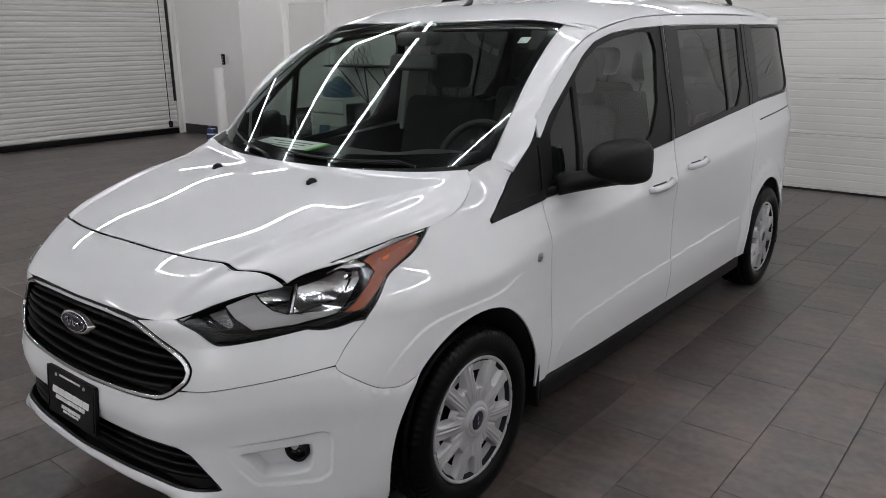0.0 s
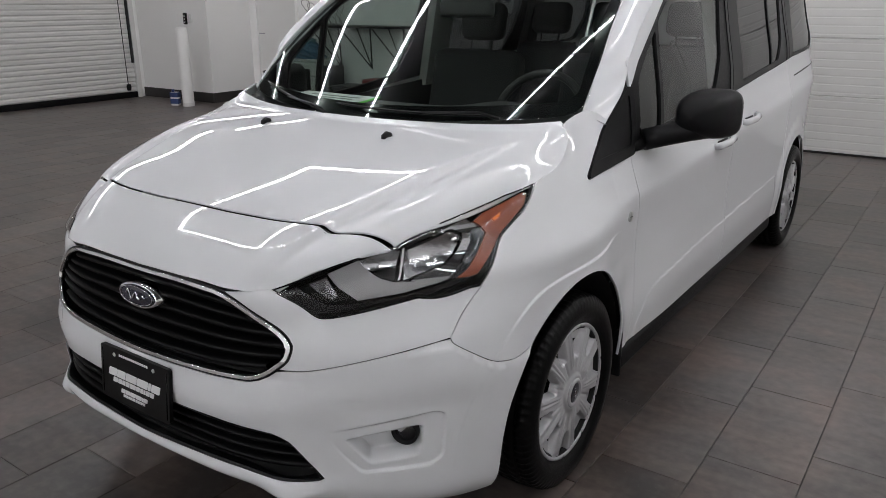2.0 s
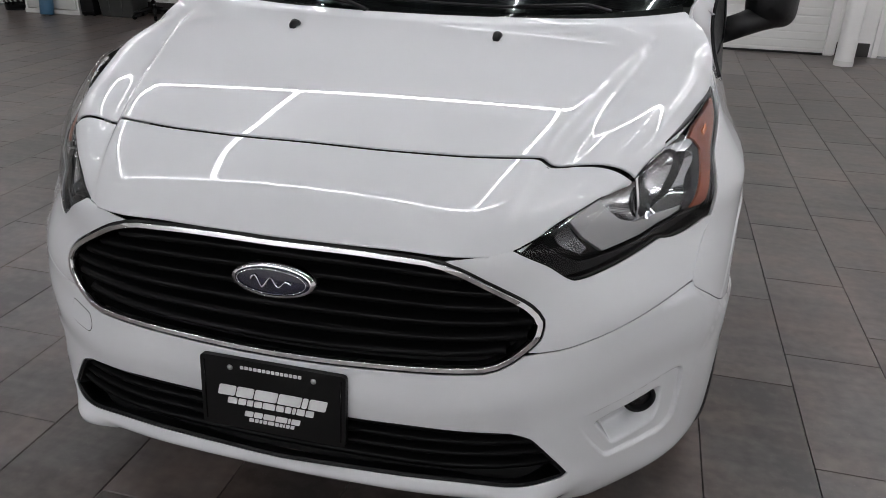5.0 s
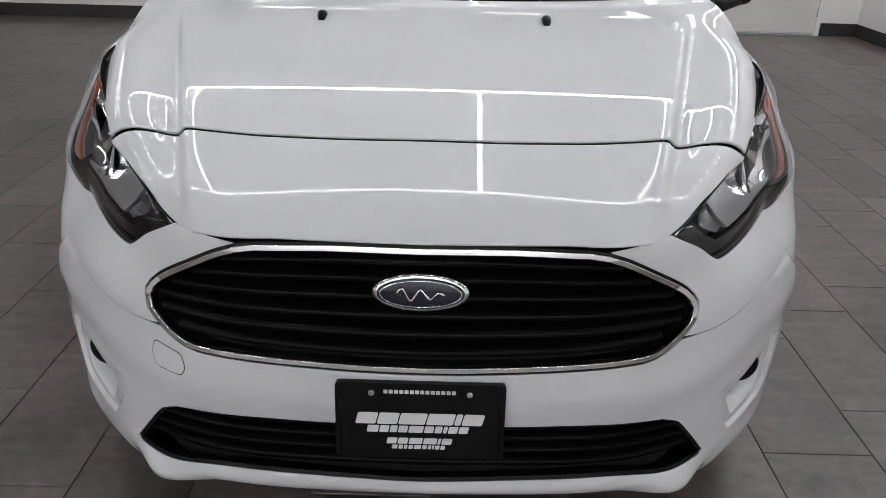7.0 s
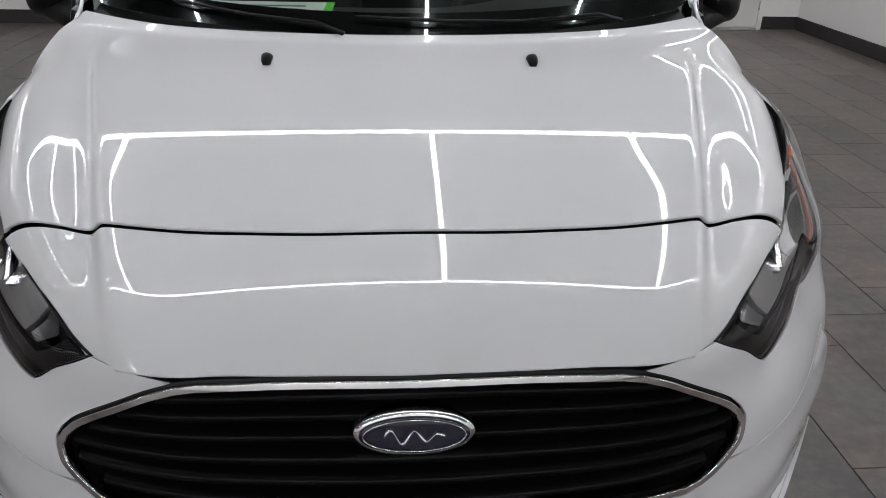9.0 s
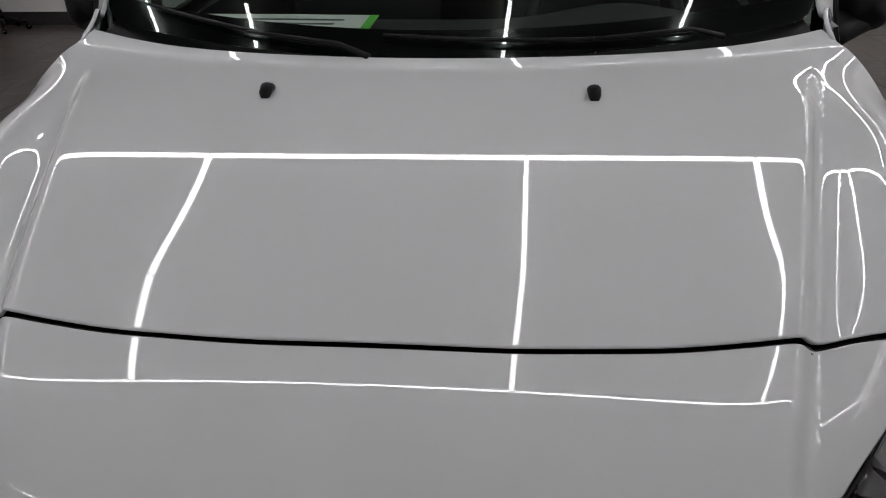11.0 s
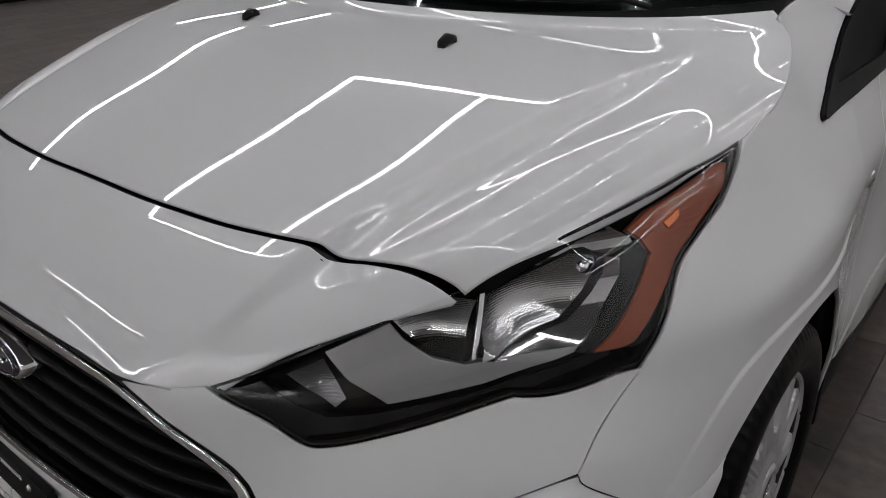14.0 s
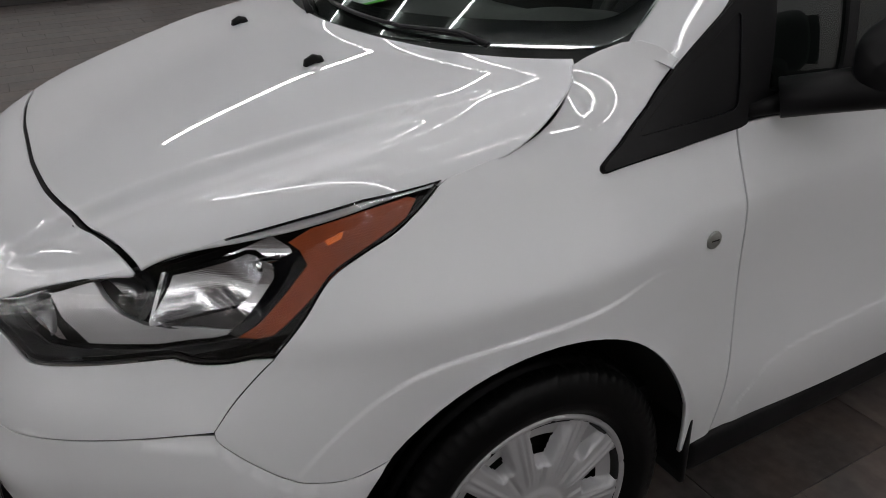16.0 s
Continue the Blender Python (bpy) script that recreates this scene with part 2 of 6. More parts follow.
def turned(profile, n=48, closed=False):
    """A lathe body about z, from (radius, height) pairs."""
    bm = bmesh.new()
    rings = []
    for r, z in profile:
        rings.append([bm.verts.new((r * math.cos(2 * math.pi * k / n), r * math.sin(2 * math.pi * k / n), z)) for k in range(n)] if r > 1e-6 else [bm.verts.new((0, 0, z))])
    pairs = list(zip(rings, rings[1:])) + ([(rings[-1], rings[0])] if closed else [])
    for a, b in pairs:
        for k in range(n):
            q = [a[k % len(a)], a[(k + 1) % len(a)], b[(k + 1) % len(b)], b[k % len(b)]]
            q = [v for i, v in enumerate(q) if v not in q[:i]]
            if len(q) > 2:
                bm.faces.new(q)
    bmesh.ops.recalc_face_normals(bm, faces=bm.faces[:])
    return bm


def rod(points, radius, n=8, bm=None, flat=1.0, caps=True):
    """A round bar along points; radius may be a list. flat squeezes it along its own up."""
    bm = bm or bmesh.new()
    pts = [Vector(p) for p in points]
    rs = radius if isinstance(radius, (list, tuple)) else [radius] * len(pts)
    rings, side = [], None
    for i, (p, r) in enumerate(zip(pts, rs)):
        d = (pts[min(i + 1, len(pts) - 1)] - pts[max(i - 1, 0)]).normalized()
        if side is None:
            side = d.cross(Vector((0, 0, 1)) if abs(d.z) < 0.9 else Vector((0, 1, 0))).normalized()
        side = (side - d * side.dot(d)).normalized()
        up = side.cross(d)
        rings.append([bm.verts.new(p + r * (math.cos(2 * math.pi * k / n) * side + flat * math.sin(2 * math.pi * k / n) * up)) for k in range(n)])
    for a, b in zip(rings, rings[1:]):
        for k in range(n):
            bm.faces.new((a[k], a[(k + 1) % n], b[(k + 1) % n], b[k]))
    if caps:
        bm.faces.new(rings[0][::-1])
        bm.faces.new(rings[-1])
    return bm


def curve(points, n=8):
    """A smooth open line through points (Catmull-Rom), n steps a stretch."""
    p = np.array(points, float)
    p = np.vstack([2 * p[0] - p[1], p, 2 * p[-1] - p[-2]])
    out = []
    for i in range(1, len(p) - 2):
        for k in range(n):
            t = k / n
            out.append(0.5 * (2 * p[i] + (p[i + 1] - p[i - 1]) * t + (2 * p[i - 1] - 5 * p[i] + 4 * p[i + 1] - p[i + 2]) * t**2 + (3 * p[i] - p[i - 1] - 3 * p[i + 1] + p[i + 2]) * t**3))
    out.append(p[-2])
    return [tuple(q) for q in out]


def rounded(points, r, n=5):
    """A closed polygon with its corners rounded."""
    p, out = np.array(points, float), []
    for i in range(len(p)):
        a, b, c = p[i - 1], p[i], p[(i + 1) % len(p)]
        da, dc = np.linalg.norm(a - b), np.linalg.norm(c - b)
        s, e = b + (a - b) / da * min(r, da * 0.45), b + (c - b) / dc * min(r, dc * 0.45)
        for k in range(n + 1):
            t = k / n
            out.append(tuple((1 - t) ** 2 * s + 2 * t * (1 - t) * b + t * t * e))
    return out


def inside(poly, q):
    """Which of the points q lie in the polygon."""
    p = np.array(poly)
    x, y, hit = q[:, 0], q[:, 1], np.zeros(len(q), bool)
    for (x0, y0), (x1, y1) in zip(p, np.roll(p, -1, 0)):
        if y0 != y1:
            hit ^= ((y0 > y) != (y1 > y)) & (x < (x1 - x0) * (y - y0) / (y1 - y0) + x0)
    return hit


def away(poly, q):
    """The distance of the points q from the closed line."""
    p, best = np.array(poly), np.full(len(q), 9e9)
    for a, b in zip(p, np.roll(p, -1, 0)):
        d = b - a
        t = np.clip(((q - a) @ d) / max(d @ d, 1e-12), 0, 1)
        best = np.minimum(best, np.hypot(*(q - a - t[:, None] * d).T))
    return best


def shrunk(poly, g):
    """The closed line moved inwards by g (outwards where negative), points on the middle line kept on it."""
    p = np.array(poly, float)
    if np.sum(p[:, 0] * np.roll(p[:, 1], -1) - p[:, 1] * np.roll(p[:, 0], -1)) < 0:
        p = p[::-1]
    d = np.roll(p, -1, 0) - p
    n = np.stack([-d[:, 1], d[:, 0]], 1) / np.maximum(np.hypot(*d.T), 1e-9)[:, None]
    m = n + np.roll(n, 1, 0)
    m /= np.maximum((m * m).sum(1) / 2, 0.35)[:, None]
    q = p + g * m
    q[np.abs(p[:, 0]) < 1e-6, 0] = 0
    return q


def dense(poly, h):
    p, out = np.array(poly, float), []
    for a, b in zip(p, np.roll(p, -1, 0)):
        k = max(1, int(np.ceil(np.hypot(*(b - a)) / h)))
        if np.hypot(*(b - a)) > 1e-5:
            out += [a + (b - a) * i / k for i in range(k)]
    return np.array(out)


def sheet(surf, loops, h=0.02, gap=0.002, rim=0.006, back=0.0, fine=()):
    """Vertices, triangles and true normals of a skin over a plan with rounded, turned-in edges. loops: the outline, then holes.
    back: how far behind the surface it lies. fine: boxes with a closer mesh, (a0, a1, b0, b1, h)."""
    edge = [shrunk(l, gap * 2 if i == 0 else -gap * 2) for i, l in enumerate(loops)]
    edge = [dense(l, h * 0.75) for l in edge]
    lo, hi = edge[0].min(0), edge[0].max(0)
    grids = [(lo[0], hi[0], lo[1], hi[1], h)] + list(fine)
    pts = []
    for k, (a0, a1, b0, b1, s) in enumerate(grids):
        g = np.stack(np.meshgrid(np.arange(a0 + s / 2, a1, s), np.arange(b0 + s / 2, b1, s)), -1).reshape(-1, 2)
        keep = inside(edge[0], g)
        for l in edge[1:]:
            keep &= ~inside(l, g)
        g = g[keep]
        for l in edge:
            g = g[away(l, g) > 0.5 * s]
        if k == 0:
            for c0, c1, d0, d1, _ in fine:
                g = g[~((g[:, 0] > c0) & (g[:, 0] < c1) & (g[:, 1] > d0) & (g[:, 1] < d1))]
        pts.append(g)
    flat, lines = [], []
    for l in edge:
        n0 = len(flat)
        flat += [Vector(p) for p in l]
        lines += [(n0 + i, n0 + (i + 1) % len(l)) for i in range(len(l))]
    flat += [Vector(p) for g in pts for p in g]
    from mathutils import geometry
    v2, _, tris, *_ = geometry.delaunay_2d_cdt(flat, lines, [], 0, 1e-6)
    v2 = np.array([tuple(v) for v in v2])
    tris = np.array([t for t in tris if len(t) == 3])
    c = v2[tris].mean(1)
    keep = inside(edge[0], c)
    for l in edge[1:]:
        keep &= ~inside(l, c)
    tris = tris[keep]
    a, b, d = v2[tris[:, 0]], v2[tris[:, 1]], v2[tris[:, 2]]
    turn = (b[:, 0] - a[:, 0]) * (d[:, 1] - a[:, 1]) - (b[:, 1] - a[:, 1]) * (d[:, 0] - a[:, 0])
    tris[turn < 0] = tris[turn < 0][:, ::-1]

    def full(q, deep=0.0):
        p = surf(q[:, 0], q[:, 1])
        e = 2e-3
        du = surf(q[:, 0] + e, q[:, 1]) - surf(q[:, 0] - e, q[:, 1])
        dv = surf(q[:, 0], q[:, 1] + e) - surf(q[:, 0], q[:, 1] - e)
        n = np.cross(du, dv)
        n /= np.maximum(np.linalg.norm(n, axis=1), 1e-12)[:, None]
        return p - n * (deep + back), n

    verts, normals = full(v2)
    verts, normals, faces = list(verts), list(normals), [tuple(t) for t in tris]
    if rim:
        for i, l in enumerate(edge):
            out = shrunk(l, -gap * 0.9 if i == 0 else gap * 0.9)
            if len(out) != len(l):
                continue
            ref = l if np.sum(l[:, 0] * np.roll(l[:, 1], -1) - l[:, 1] * np.roll(l[:, 0], -1)) > 0 else l[::-1]
            p0, n0 = full(ref)
            p1, _ = full(out, 0.0012)
            p2, _ = full(out, rim)
            o = p1 - p0
            o /= np.maximum(np.linalg.norm(o, axis=1), 1e-9)[:, None]
            rings = [(p0, n0), (p1, (n0 + o) / np.maximum(np.linalg.norm(n0 + o, axis=1), 1e-9)[:, None]), (p2, o)]
            base, k = len(verts), len(ref)
            for p, n in rings:
                verts += list(p)
                normals += list(n)
            for r in range(2):
                for j in range(k):
                    j2 = (j + 1) % k
                    if abs(ref[j][0]) < 1e-6 and abs(ref[j2][0]) < 1e-6:
                        continue
                    q = (base + r * k + j, base + (r + 1) * k + j, base + (r + 1) * k + j2, base + r * k + j2)
                    faces.append(q if i == 0 else q[::-1])
    return np.array(verts), faces, np.array(normals)


def mirrored(skinned):
    v, f, n = skinned
    return v * (-1, 1, 1), [t[::-1] for t in f], n * (-1, 1, 1)


def joined(*some):
    verts, faces, normals = [], [], []
    for v, f, n in some:
        faces += [tuple(i + len(verts) for i in t) for t in f]
        verts += list(v)
        normals += list(n)
    return verts, faces, normals


def skinned(name, data, mat, parent, label=""):
    v, f, n = data
    return hang(name, mesh_of(name, v, f, mat, n), parent, label)


# ---- the shape of the van ----
class Spline:
    """Natural cubic through the knots, straight beyond them."""

    def __init__(self, *knots):
        self.x, self.y = np.array(knots, float).T
        n, h = len(knots), np.diff(self.x)
        a, r = np.eye(n), np.zeros(n)
        for i in range(1, n - 1):
            a[i, i - 1 : i + 2] = h[i - 1], 2 * (h[i - 1] + h[i]), h[i]
            r[i] = 6 * ((self.y[i + 1] - self.y[i]) / h[i] - (self.y[i] - self.y[i - 1]) / h[i - 1])
        self.m, self.h = np.linalg.solve(a, r), h

    def __call__(self, v):
        v = np.asarray(v, float)
        c = np.clip(v, self.x[0], self.x[-1])
        i = np.clip(np.searchsorted(self.x, c) - 1, 0, len(self.h) - 1)
        h, a, b = self.h[i], self.x[i + 1] - c, c - self.x[i]
        y = (self.m[i] * a**3 + self.m[i + 1] * b**3) / (6 * h) + (self.y[i] / h - self.m[i] * h / 6) * a + (self.y[i + 1] / h - self.m[i + 1] * h / 6) * b
        first = (self.y[1] - self.y[0]) / self.h[0] - self.h[0] * (2 * self.m[0] + self.m[1]) / 6
        last = (self.y[-1] - self.y[-2]) / self.h[-1] + self.h[-1] * (2 * self.m[-1] + self.m[-2]) / 6
        return y + np.where(v < self.x[0], (v - self.x[0]) * first, 0) + np.where(v > self.x[-1], (v - self.x[-1]) * last, 0)


def step(a, b, v):
    t = np.clip((np.asarray(v, float) - a) / (b - a), 0, 1)
    return t * t * (3 - 2 * t)


# The van stands along y with its nose at y = 0, its middle at x = 0 and its wheels on z = 0.
AXLE_F, AXLE_R, WHEEL_Z = 0.875, 3.954, 0.317
ARCH_Y, ARCH_Z, ARCH_RY, ARCH_RZ = 0.865, 0.303, 0.401, 0.421
PLAN = [(0, -0.035), (0.2, -0.030), (0.40, -0.008), (0.53, 0.042), (0.63, 0.115), (0.72, 0.22), (0.80, 0.345), (0.855, 0.49), (0.887, 0.68), (0.901, 0.90),
        (0.908, 1.3), (0.915, 2.0), (0.919, 2.8), (0.919, 3.6), (0.908, 4.1), (0.880, 4.42), (0.81, 4.60), (0.66, 4.68), (0.35, 4.72), (0, 4.73)]
_both_sides = [(-x, y) for x, y in PLAN[3:0:-1]] + PLAN
_arc = np.r_[0, np.cumsum(np.hypot(*np.diff(np.array(_both_sides), axis=0).T))]
_arc -= _arc[3]
plan_x, plan_y = Spline(*zip(_arc, [p[0] for p in _both_sides])), Spline(*zip(_arc, [p[1] for p in _both_sides]))
U_END = _arc[-1]
# How far the skin stands off the plan line, by height: nose, corner, wing and door.
NOSE = Spline((0.16, -0.12), (0.24, -0.055), (0.275, -0.020), (0.300, 0.006), (0.318, 0.020), (0.333, 0.020), (0.350, 0.010), (0.38, 0.004), (0.45, 0.004), (0.54, 0.008), (0.60, 0), (0.67, -0.014), (0.742, -0.03), (0.83, -0.045), (0.90, -0.12), (0.96, -0.21))
CORNER = Spline((0.16, -0.08), (0.21, -0.03), (0.27, 0.0), (0.34, 0.008), (0.50, 0.008), (0.60, 0.002), (0.66, 0), (0.70, -0.012), (0.757, -0.043), (0.79, -0.058), (0.83, -0.07), (0.925, -0.11), (1.02, -0.16))
WING = Spline((0.16, -0.03), (0.3, -0.008), (0.5, 0), (0.7, 0.004), (0.79, 0.003), (0.83, 0.001), (0.852, -0.006), (0.88, -0.018), (0.92, -0.035), (0.975, -0.058), (1.018, -0.08), (1.06, -0.105), (1.133, -0.15), (1.25, -0.185))
DOOR = Spline((0.16, -0.03), (0.28, -0.014), (0.36, -0.004), (0.46, 0.002), (0.54, -0.004), (0.64, -0.007), (0.76, -0.003), (0.84, 0.002), (0.868, 0.0005), (0.892, -0.006), (0.95, -0.023), (1.0, -0.036), (1.1, -0.046), (1.3, -0.078), (1.63, -0.14), (1.70, -0.165), (1.78, -0.22))

LEDGE = Spline((0.3, 0.54), (0.5, 0.508), (0.63, 0.489), (0.76, 0.455), (0.90, 0.442), (1.03, 0.475), (1.11, 0.52), (1.3, 0.60))


# How far the wings swell round the front wheels, along the plan line and by height.
SWELL_LOW = Spline((0.55, 0.0), (0.66, 0.001), (0.78, 0.006), (0.88, 0.012), (0.95, 0.020), (1.02, 0.029), (1.09, 0.035), (1.16, 0.031), (1.23, 0.024), (1.32, 0.023), (1.50, 0.023), (1.62, 0.017), (1.72, 0.010), (1.80, 0.007), (1.90, -0.004), (2.2, -0.002), (2.6, 0.0), (3.0, 0.0))
SWELL_HIGH = Spline((0.55, 0.0), (0.66, 0.0), (0.78, 0.002), (0.88, 0.003), (0.95, 0.008), (1.02, 0.020), (1.10, 0.026), (1.23, 0.025), (1.32, 0.024), (1.50, 0.025), (1.62, 0.018), (1.72, 0.007), (1.80, 0.0), (1.95, -0.008), (2.2, -0.004), (2.6, 0.0), (3.0, 0.0))


def swell(u, z):
    v = np.clip(u, 0.55, 3.0)
    low, high, t = SWELL_LOW(v), SWELL_HIGH(v), step(0.58, 0.68, z)
    high = high * np.where(high < 0, 1 - step(0.95, 1.1, z), 1 - step(0.80, 0.97, z))
    return low * (1 - t) + high * t + 0.012 * np.exp(-(((u - 0.90) / 0.14) ** 2) - ((z - 0.24) / 0.05) ** 2)


def skin(u, z):
    """The painted side of the van: u metres along the plan line from the middle of the nose, at height z."""
    u, z = np.broadcast_arrays(np.asarray(u, float), np.asarray(z, float))
    x, y = plan_x(u), plan_y(u)
    tx, ty = plan_x(u + 1e-4) - plan_x(u - 1e-4), plan_y(u + 1e-4) - plan_y(u - 1e-4)
    n = np.hypot(tx, ty)
    up = z - 0.055 * np.clip(y - 1.35, 0, 3) * step(0.55, 0.9, z) * (1 - step(1.15, 1.55, z))
    a, b, c = step(0.40, 0.72, u), step(0.85, 1.35, u), step(1.0, 1.38, y)
    off = (1 - a) * NOSE(z) + a * (1 - b) * CORNER(z) + b * (1 - c) * WING(z) + b * c * DOOR(up)
    for axle, ledge, tall, wide in ((AXLE_F, LEDGE(y), (0.0036 + 0.0012 * step(0.46, 0.66, y)) * (1 - step(0.98, 1.20, y)), 0.0026), (AXLE_R, 0.475, 0.008, 0.03)):
        r = np.hypot(y - axle, z - WHEEL_Z)
        off = off + b * (0.004 * (1 - step(0.375, 0.43, r)) + tall * (0.08 * (1 - step(-wide, wide, r - ledge)) + 0.92 * np.clip(0.5 - (r - ledge) / (2 * wide), 0, 1)))
    off = off + 0.040 * np.exp(-(((u - 0.52) / 0.075) ** 2) - ((z - 0.285) / 0.030) ** 2) + swell(u, z)
    return np.stack([x + off * ty / n, y - off * tx / n, z], -1)


def found(axis, lo, hi, want, z):
    """The u between lo and hi at which the skin reaches a wanted x or y, by halving."""
    want, z = np.broadcast_arrays(np.asarray(want, float), np.asarray(z, float))
    a, b = np.full(want.shape, float(lo)), np.full(want.shape, float(hi))
    for _ in range(36):
        m = (a + b) / 2
        low = skin(m, z)[..., axis] < want
        a, b = np.where(low, m, a), np.where(low, b, m)
    return (a + b) / 2


def at_x(x, z):
    """The u at which the nose has that x."""
    return np.atleast_1d(found(0, -0.02, 1.45, x, z))


def at_y(y, z):
    """The u at which the side has that y."""
    return np.atleast_1d(found(1, 0.3, U_END - 0.9, y, z))


HOOD_MID = Spline((-0.05, 0.7524), (0.0, 0.8191), (0.05, 0.8744), (0.1, 0.9119), (0.17, 0.9505), (0.25, 0.9811), (0.4, 1.0231), (0.57, 1.0617), (0.745, 1.0962), (0.9, 1.1182), (1.1, 1.1402))
HOOD_CROWN = Spline((0.0, 0.162), (0.3, 0.499), (0.6, 0.246), (1.0, 0.638))
HOOD_EDGE_Z = Spline((-0.05, 0.7944), (0.07, 0.840), (0.3, 0.9582), (0.5, 0.9925), (0.752, 1.0273), (0.9, 1.0659), (1.054, 1.1446))
HOOD_EDGE_X = Spline((-0.05, 0.30), (0.07, 0.449), (0.16, 0.542), (0.242, 0.610), (0.303, 0.651), (0.444, 0.7155), (0.597, 0.7675), (0.75, 0.806), (0.83, 0.8125), (0.9, 0.815), (1.1, 0.810))


def hood(x, y):
    """The top of the bonnet: a raised middle, a sharp step down on each side of it, and flatter shoulders that roll off at the edge."""
    x, y = np.broadcast_arrays(np.asarray(x, float), np.asarray(y, float))
    w, a, k = HOOD_EDGE_X(y), np.abs(x), HOOD_CROWN(y)
    z = HOOD_EDGE_Z(y) + (HOOD_MID(y) - HOOD_EDGE_Z(y)) * (1 - k * (a / w) ** 2 - (1 - k) * (a / w) ** (14.1 + 4.2 * step(0.10, 0.34, y)))
    z = z - (0.0444 - 0.0243 * step(0.25, 0.75, y)) * step(0.12, 0.3, y) * (a / w) ** 16
    v = 0.4704 + 0.297 * (y - 0.2)
    fade = step(-0.0886, 0.2942, y) * (1 - step(0.62, 0.95, y))
    z = z + fade * (0.222 * 0.0049 * np.logaddexp(0, (a - v - 0.0321) / 0.0049) - 0.0129 * (1 + np.tanh((a - v) / (0.009 - 0.0023 * step(0.2, 0.6, y)))))
    lip = np.maximum(0, y - (0.885 + 0.17 * (x / 0.735) ** 2 - 0.05))
    return np.stack([x, y, z + 4.5 * lip**2], -1)


# ---- the van ----
van = tagged(new("minivan"), "white compact passenger van with black mirrors parked on dark tiles", "van")


def front(points):
    """Points (x, z) of the nose as (u, z) of the skin."""
    x, z = np.array(points, float).T
    return list(zip(at_x(x, z), z))


def side(points):
    """Points (y, z) of the side as (u, z) of the skin."""
    y, z = np.array(points, float).T
    return list(zip(at_y(y, z), z))


def arc(axle, a0, a1, r=0.388, n=24):
    """Points (y, z) round a wheel, from angle a0 to a1 in degrees."""
    turns = [radians(a0 + (a1 - a0) * k / n) for k in range(n + 1)]
    if axle == AXLE_F:
        return [(ARCH_Y + ARCH_RY * math.cos(a), ARCH_Z + ARCH_RZ * math.sin(a)) for a in turns]
    return [(axle + r * math.cos(a), WHEEL_Z + r * math.sin(a)) for a in turns]


def near(line, u, z):
    """The distance of points from an open line in the (u, z) plan."""
    q, p = np.stack([np.ravel(u), np.ravel(z)], 1), np.array(line)
    best = np.full(len(q), 9.0)
    for a, b in zip(p, p[1:]):
        d = b - a
        t = np.clip(((q - a) @ d) / (d @ d), 0, 1)
        best = np.minimum(best, np.hypot(*(q - a - t[:, None] * d).T))
    return best.reshape(np.shape(u))


def lifted(extra):
    """The skin with something more standing off it."""

    def surf(u, z):
        p, e = skin(u, z), 1e-3
        n = np.cross(skin(u + e, z) - skin(u - e, z), skin(u, z + e) - skin(u, z - e))
        return p + extra(u, z)[..., None] * n / np.linalg.norm(n, axis=-1)[..., None]

    return surf


def set_back(d):
    return lifted(lambda u, z: np.full(np.shape(u), -d))


# Master lines.
GRILLE = curve([(0, 0.825), (0.166, 0.825), (0.30, 0.820)], 6) + curve([(0.335, 0.814), (0.388, 0.794), (0.481, 0.741), (0.512, 0.716)], 6) + curve([(0.523, 0.700), (0.524, 0.682), (0.515, 0.656), (0.478, 0.622), (0.447, 0.604)], 6) + curve([(0.42, 0.597), (0.276, 0.590), (0.124, 0.584), (0, 0.582)], 6)
LAMP_LOW = curve([(0.452, 0.834), (0.514, 0.800), (0.553, 0.769), (0.580, 0.761), (0.644, 0.770), (0.722, 0.787)], 5) + curve([(0.729, 0.784), (0.752, 0.781), (0.781, 0.787), (0.816, 0.803)], 4)
HOOD_FRONT = curve([(0, 0.193), (0.14, 0.1935), (0.25, 0.2000), (0.33, 0.2075), (0.40, 0.219), (0.451, 0.2295), (0.472, 0.2350), (0.4865, 0.2425), (0.502, 0.2505), (0.53, 0.2605), (0.559, 0.268), (0.588, 0.277), (0.62, 0.2885), (0.655, 0.303)], 4)
LAMP_TOP = [(0.655, 0.300), (0.612, 0.242), (0.56, 0.178), (0.505, 0.118), (0.452, 0.071)]

# Bonnet.
hood_rear = [(0.735 * s, 0.885 + 0.170 * s * s) for s in np.linspace(1, -1, 41)]
right_edge = curve([(0.657, 0.303), (0.7230, 0.444), (0.7755, 0.597), (0.8115, 0.75), (0.816, 0.83), (0.818, 0.89), (0.810, 0.95), (0.786, 1.01), (0.752, 1.045), (0.737, 1.054)], 5)
half = HOOD_FRONT[1:-1] + right_edge[:-1]
bonnet = skinned("bonnet", sheet(hood, [half + hood_rear + [(-x, y) for x, y in half[::-1]] + [HOOD_FRONT[0]]], 0.010, gap=0.0028, fine=[(b0 if q > 0 else -b0 - 0.085, b0 + 0.085 if q > 0 else -b0, y0, y0 + 0.09, 0.0023) for q in (1, -1) for y0, b0 in ((0.20, 0.442), (0.29, 0.469), (0.38, 0.496), (0.47, 0.522), (0.56, 0.549), (0.65, 0.576))], rim=0.005), PAINT, van)
# Black rod added under the seam; it stands for the shade in the gap.
part("bonnet_seal", rod([tuple(hood(x, y + 0.002) - (0, 0, 0.0245)) for x, y in [(-p[0], p[1]) for p in HOOD_FRONT[:0:-1]] + HOOD_FRONT if abs(x) < 0.60], 0.014, 8), SEAL_AND_GAP, bonnet)

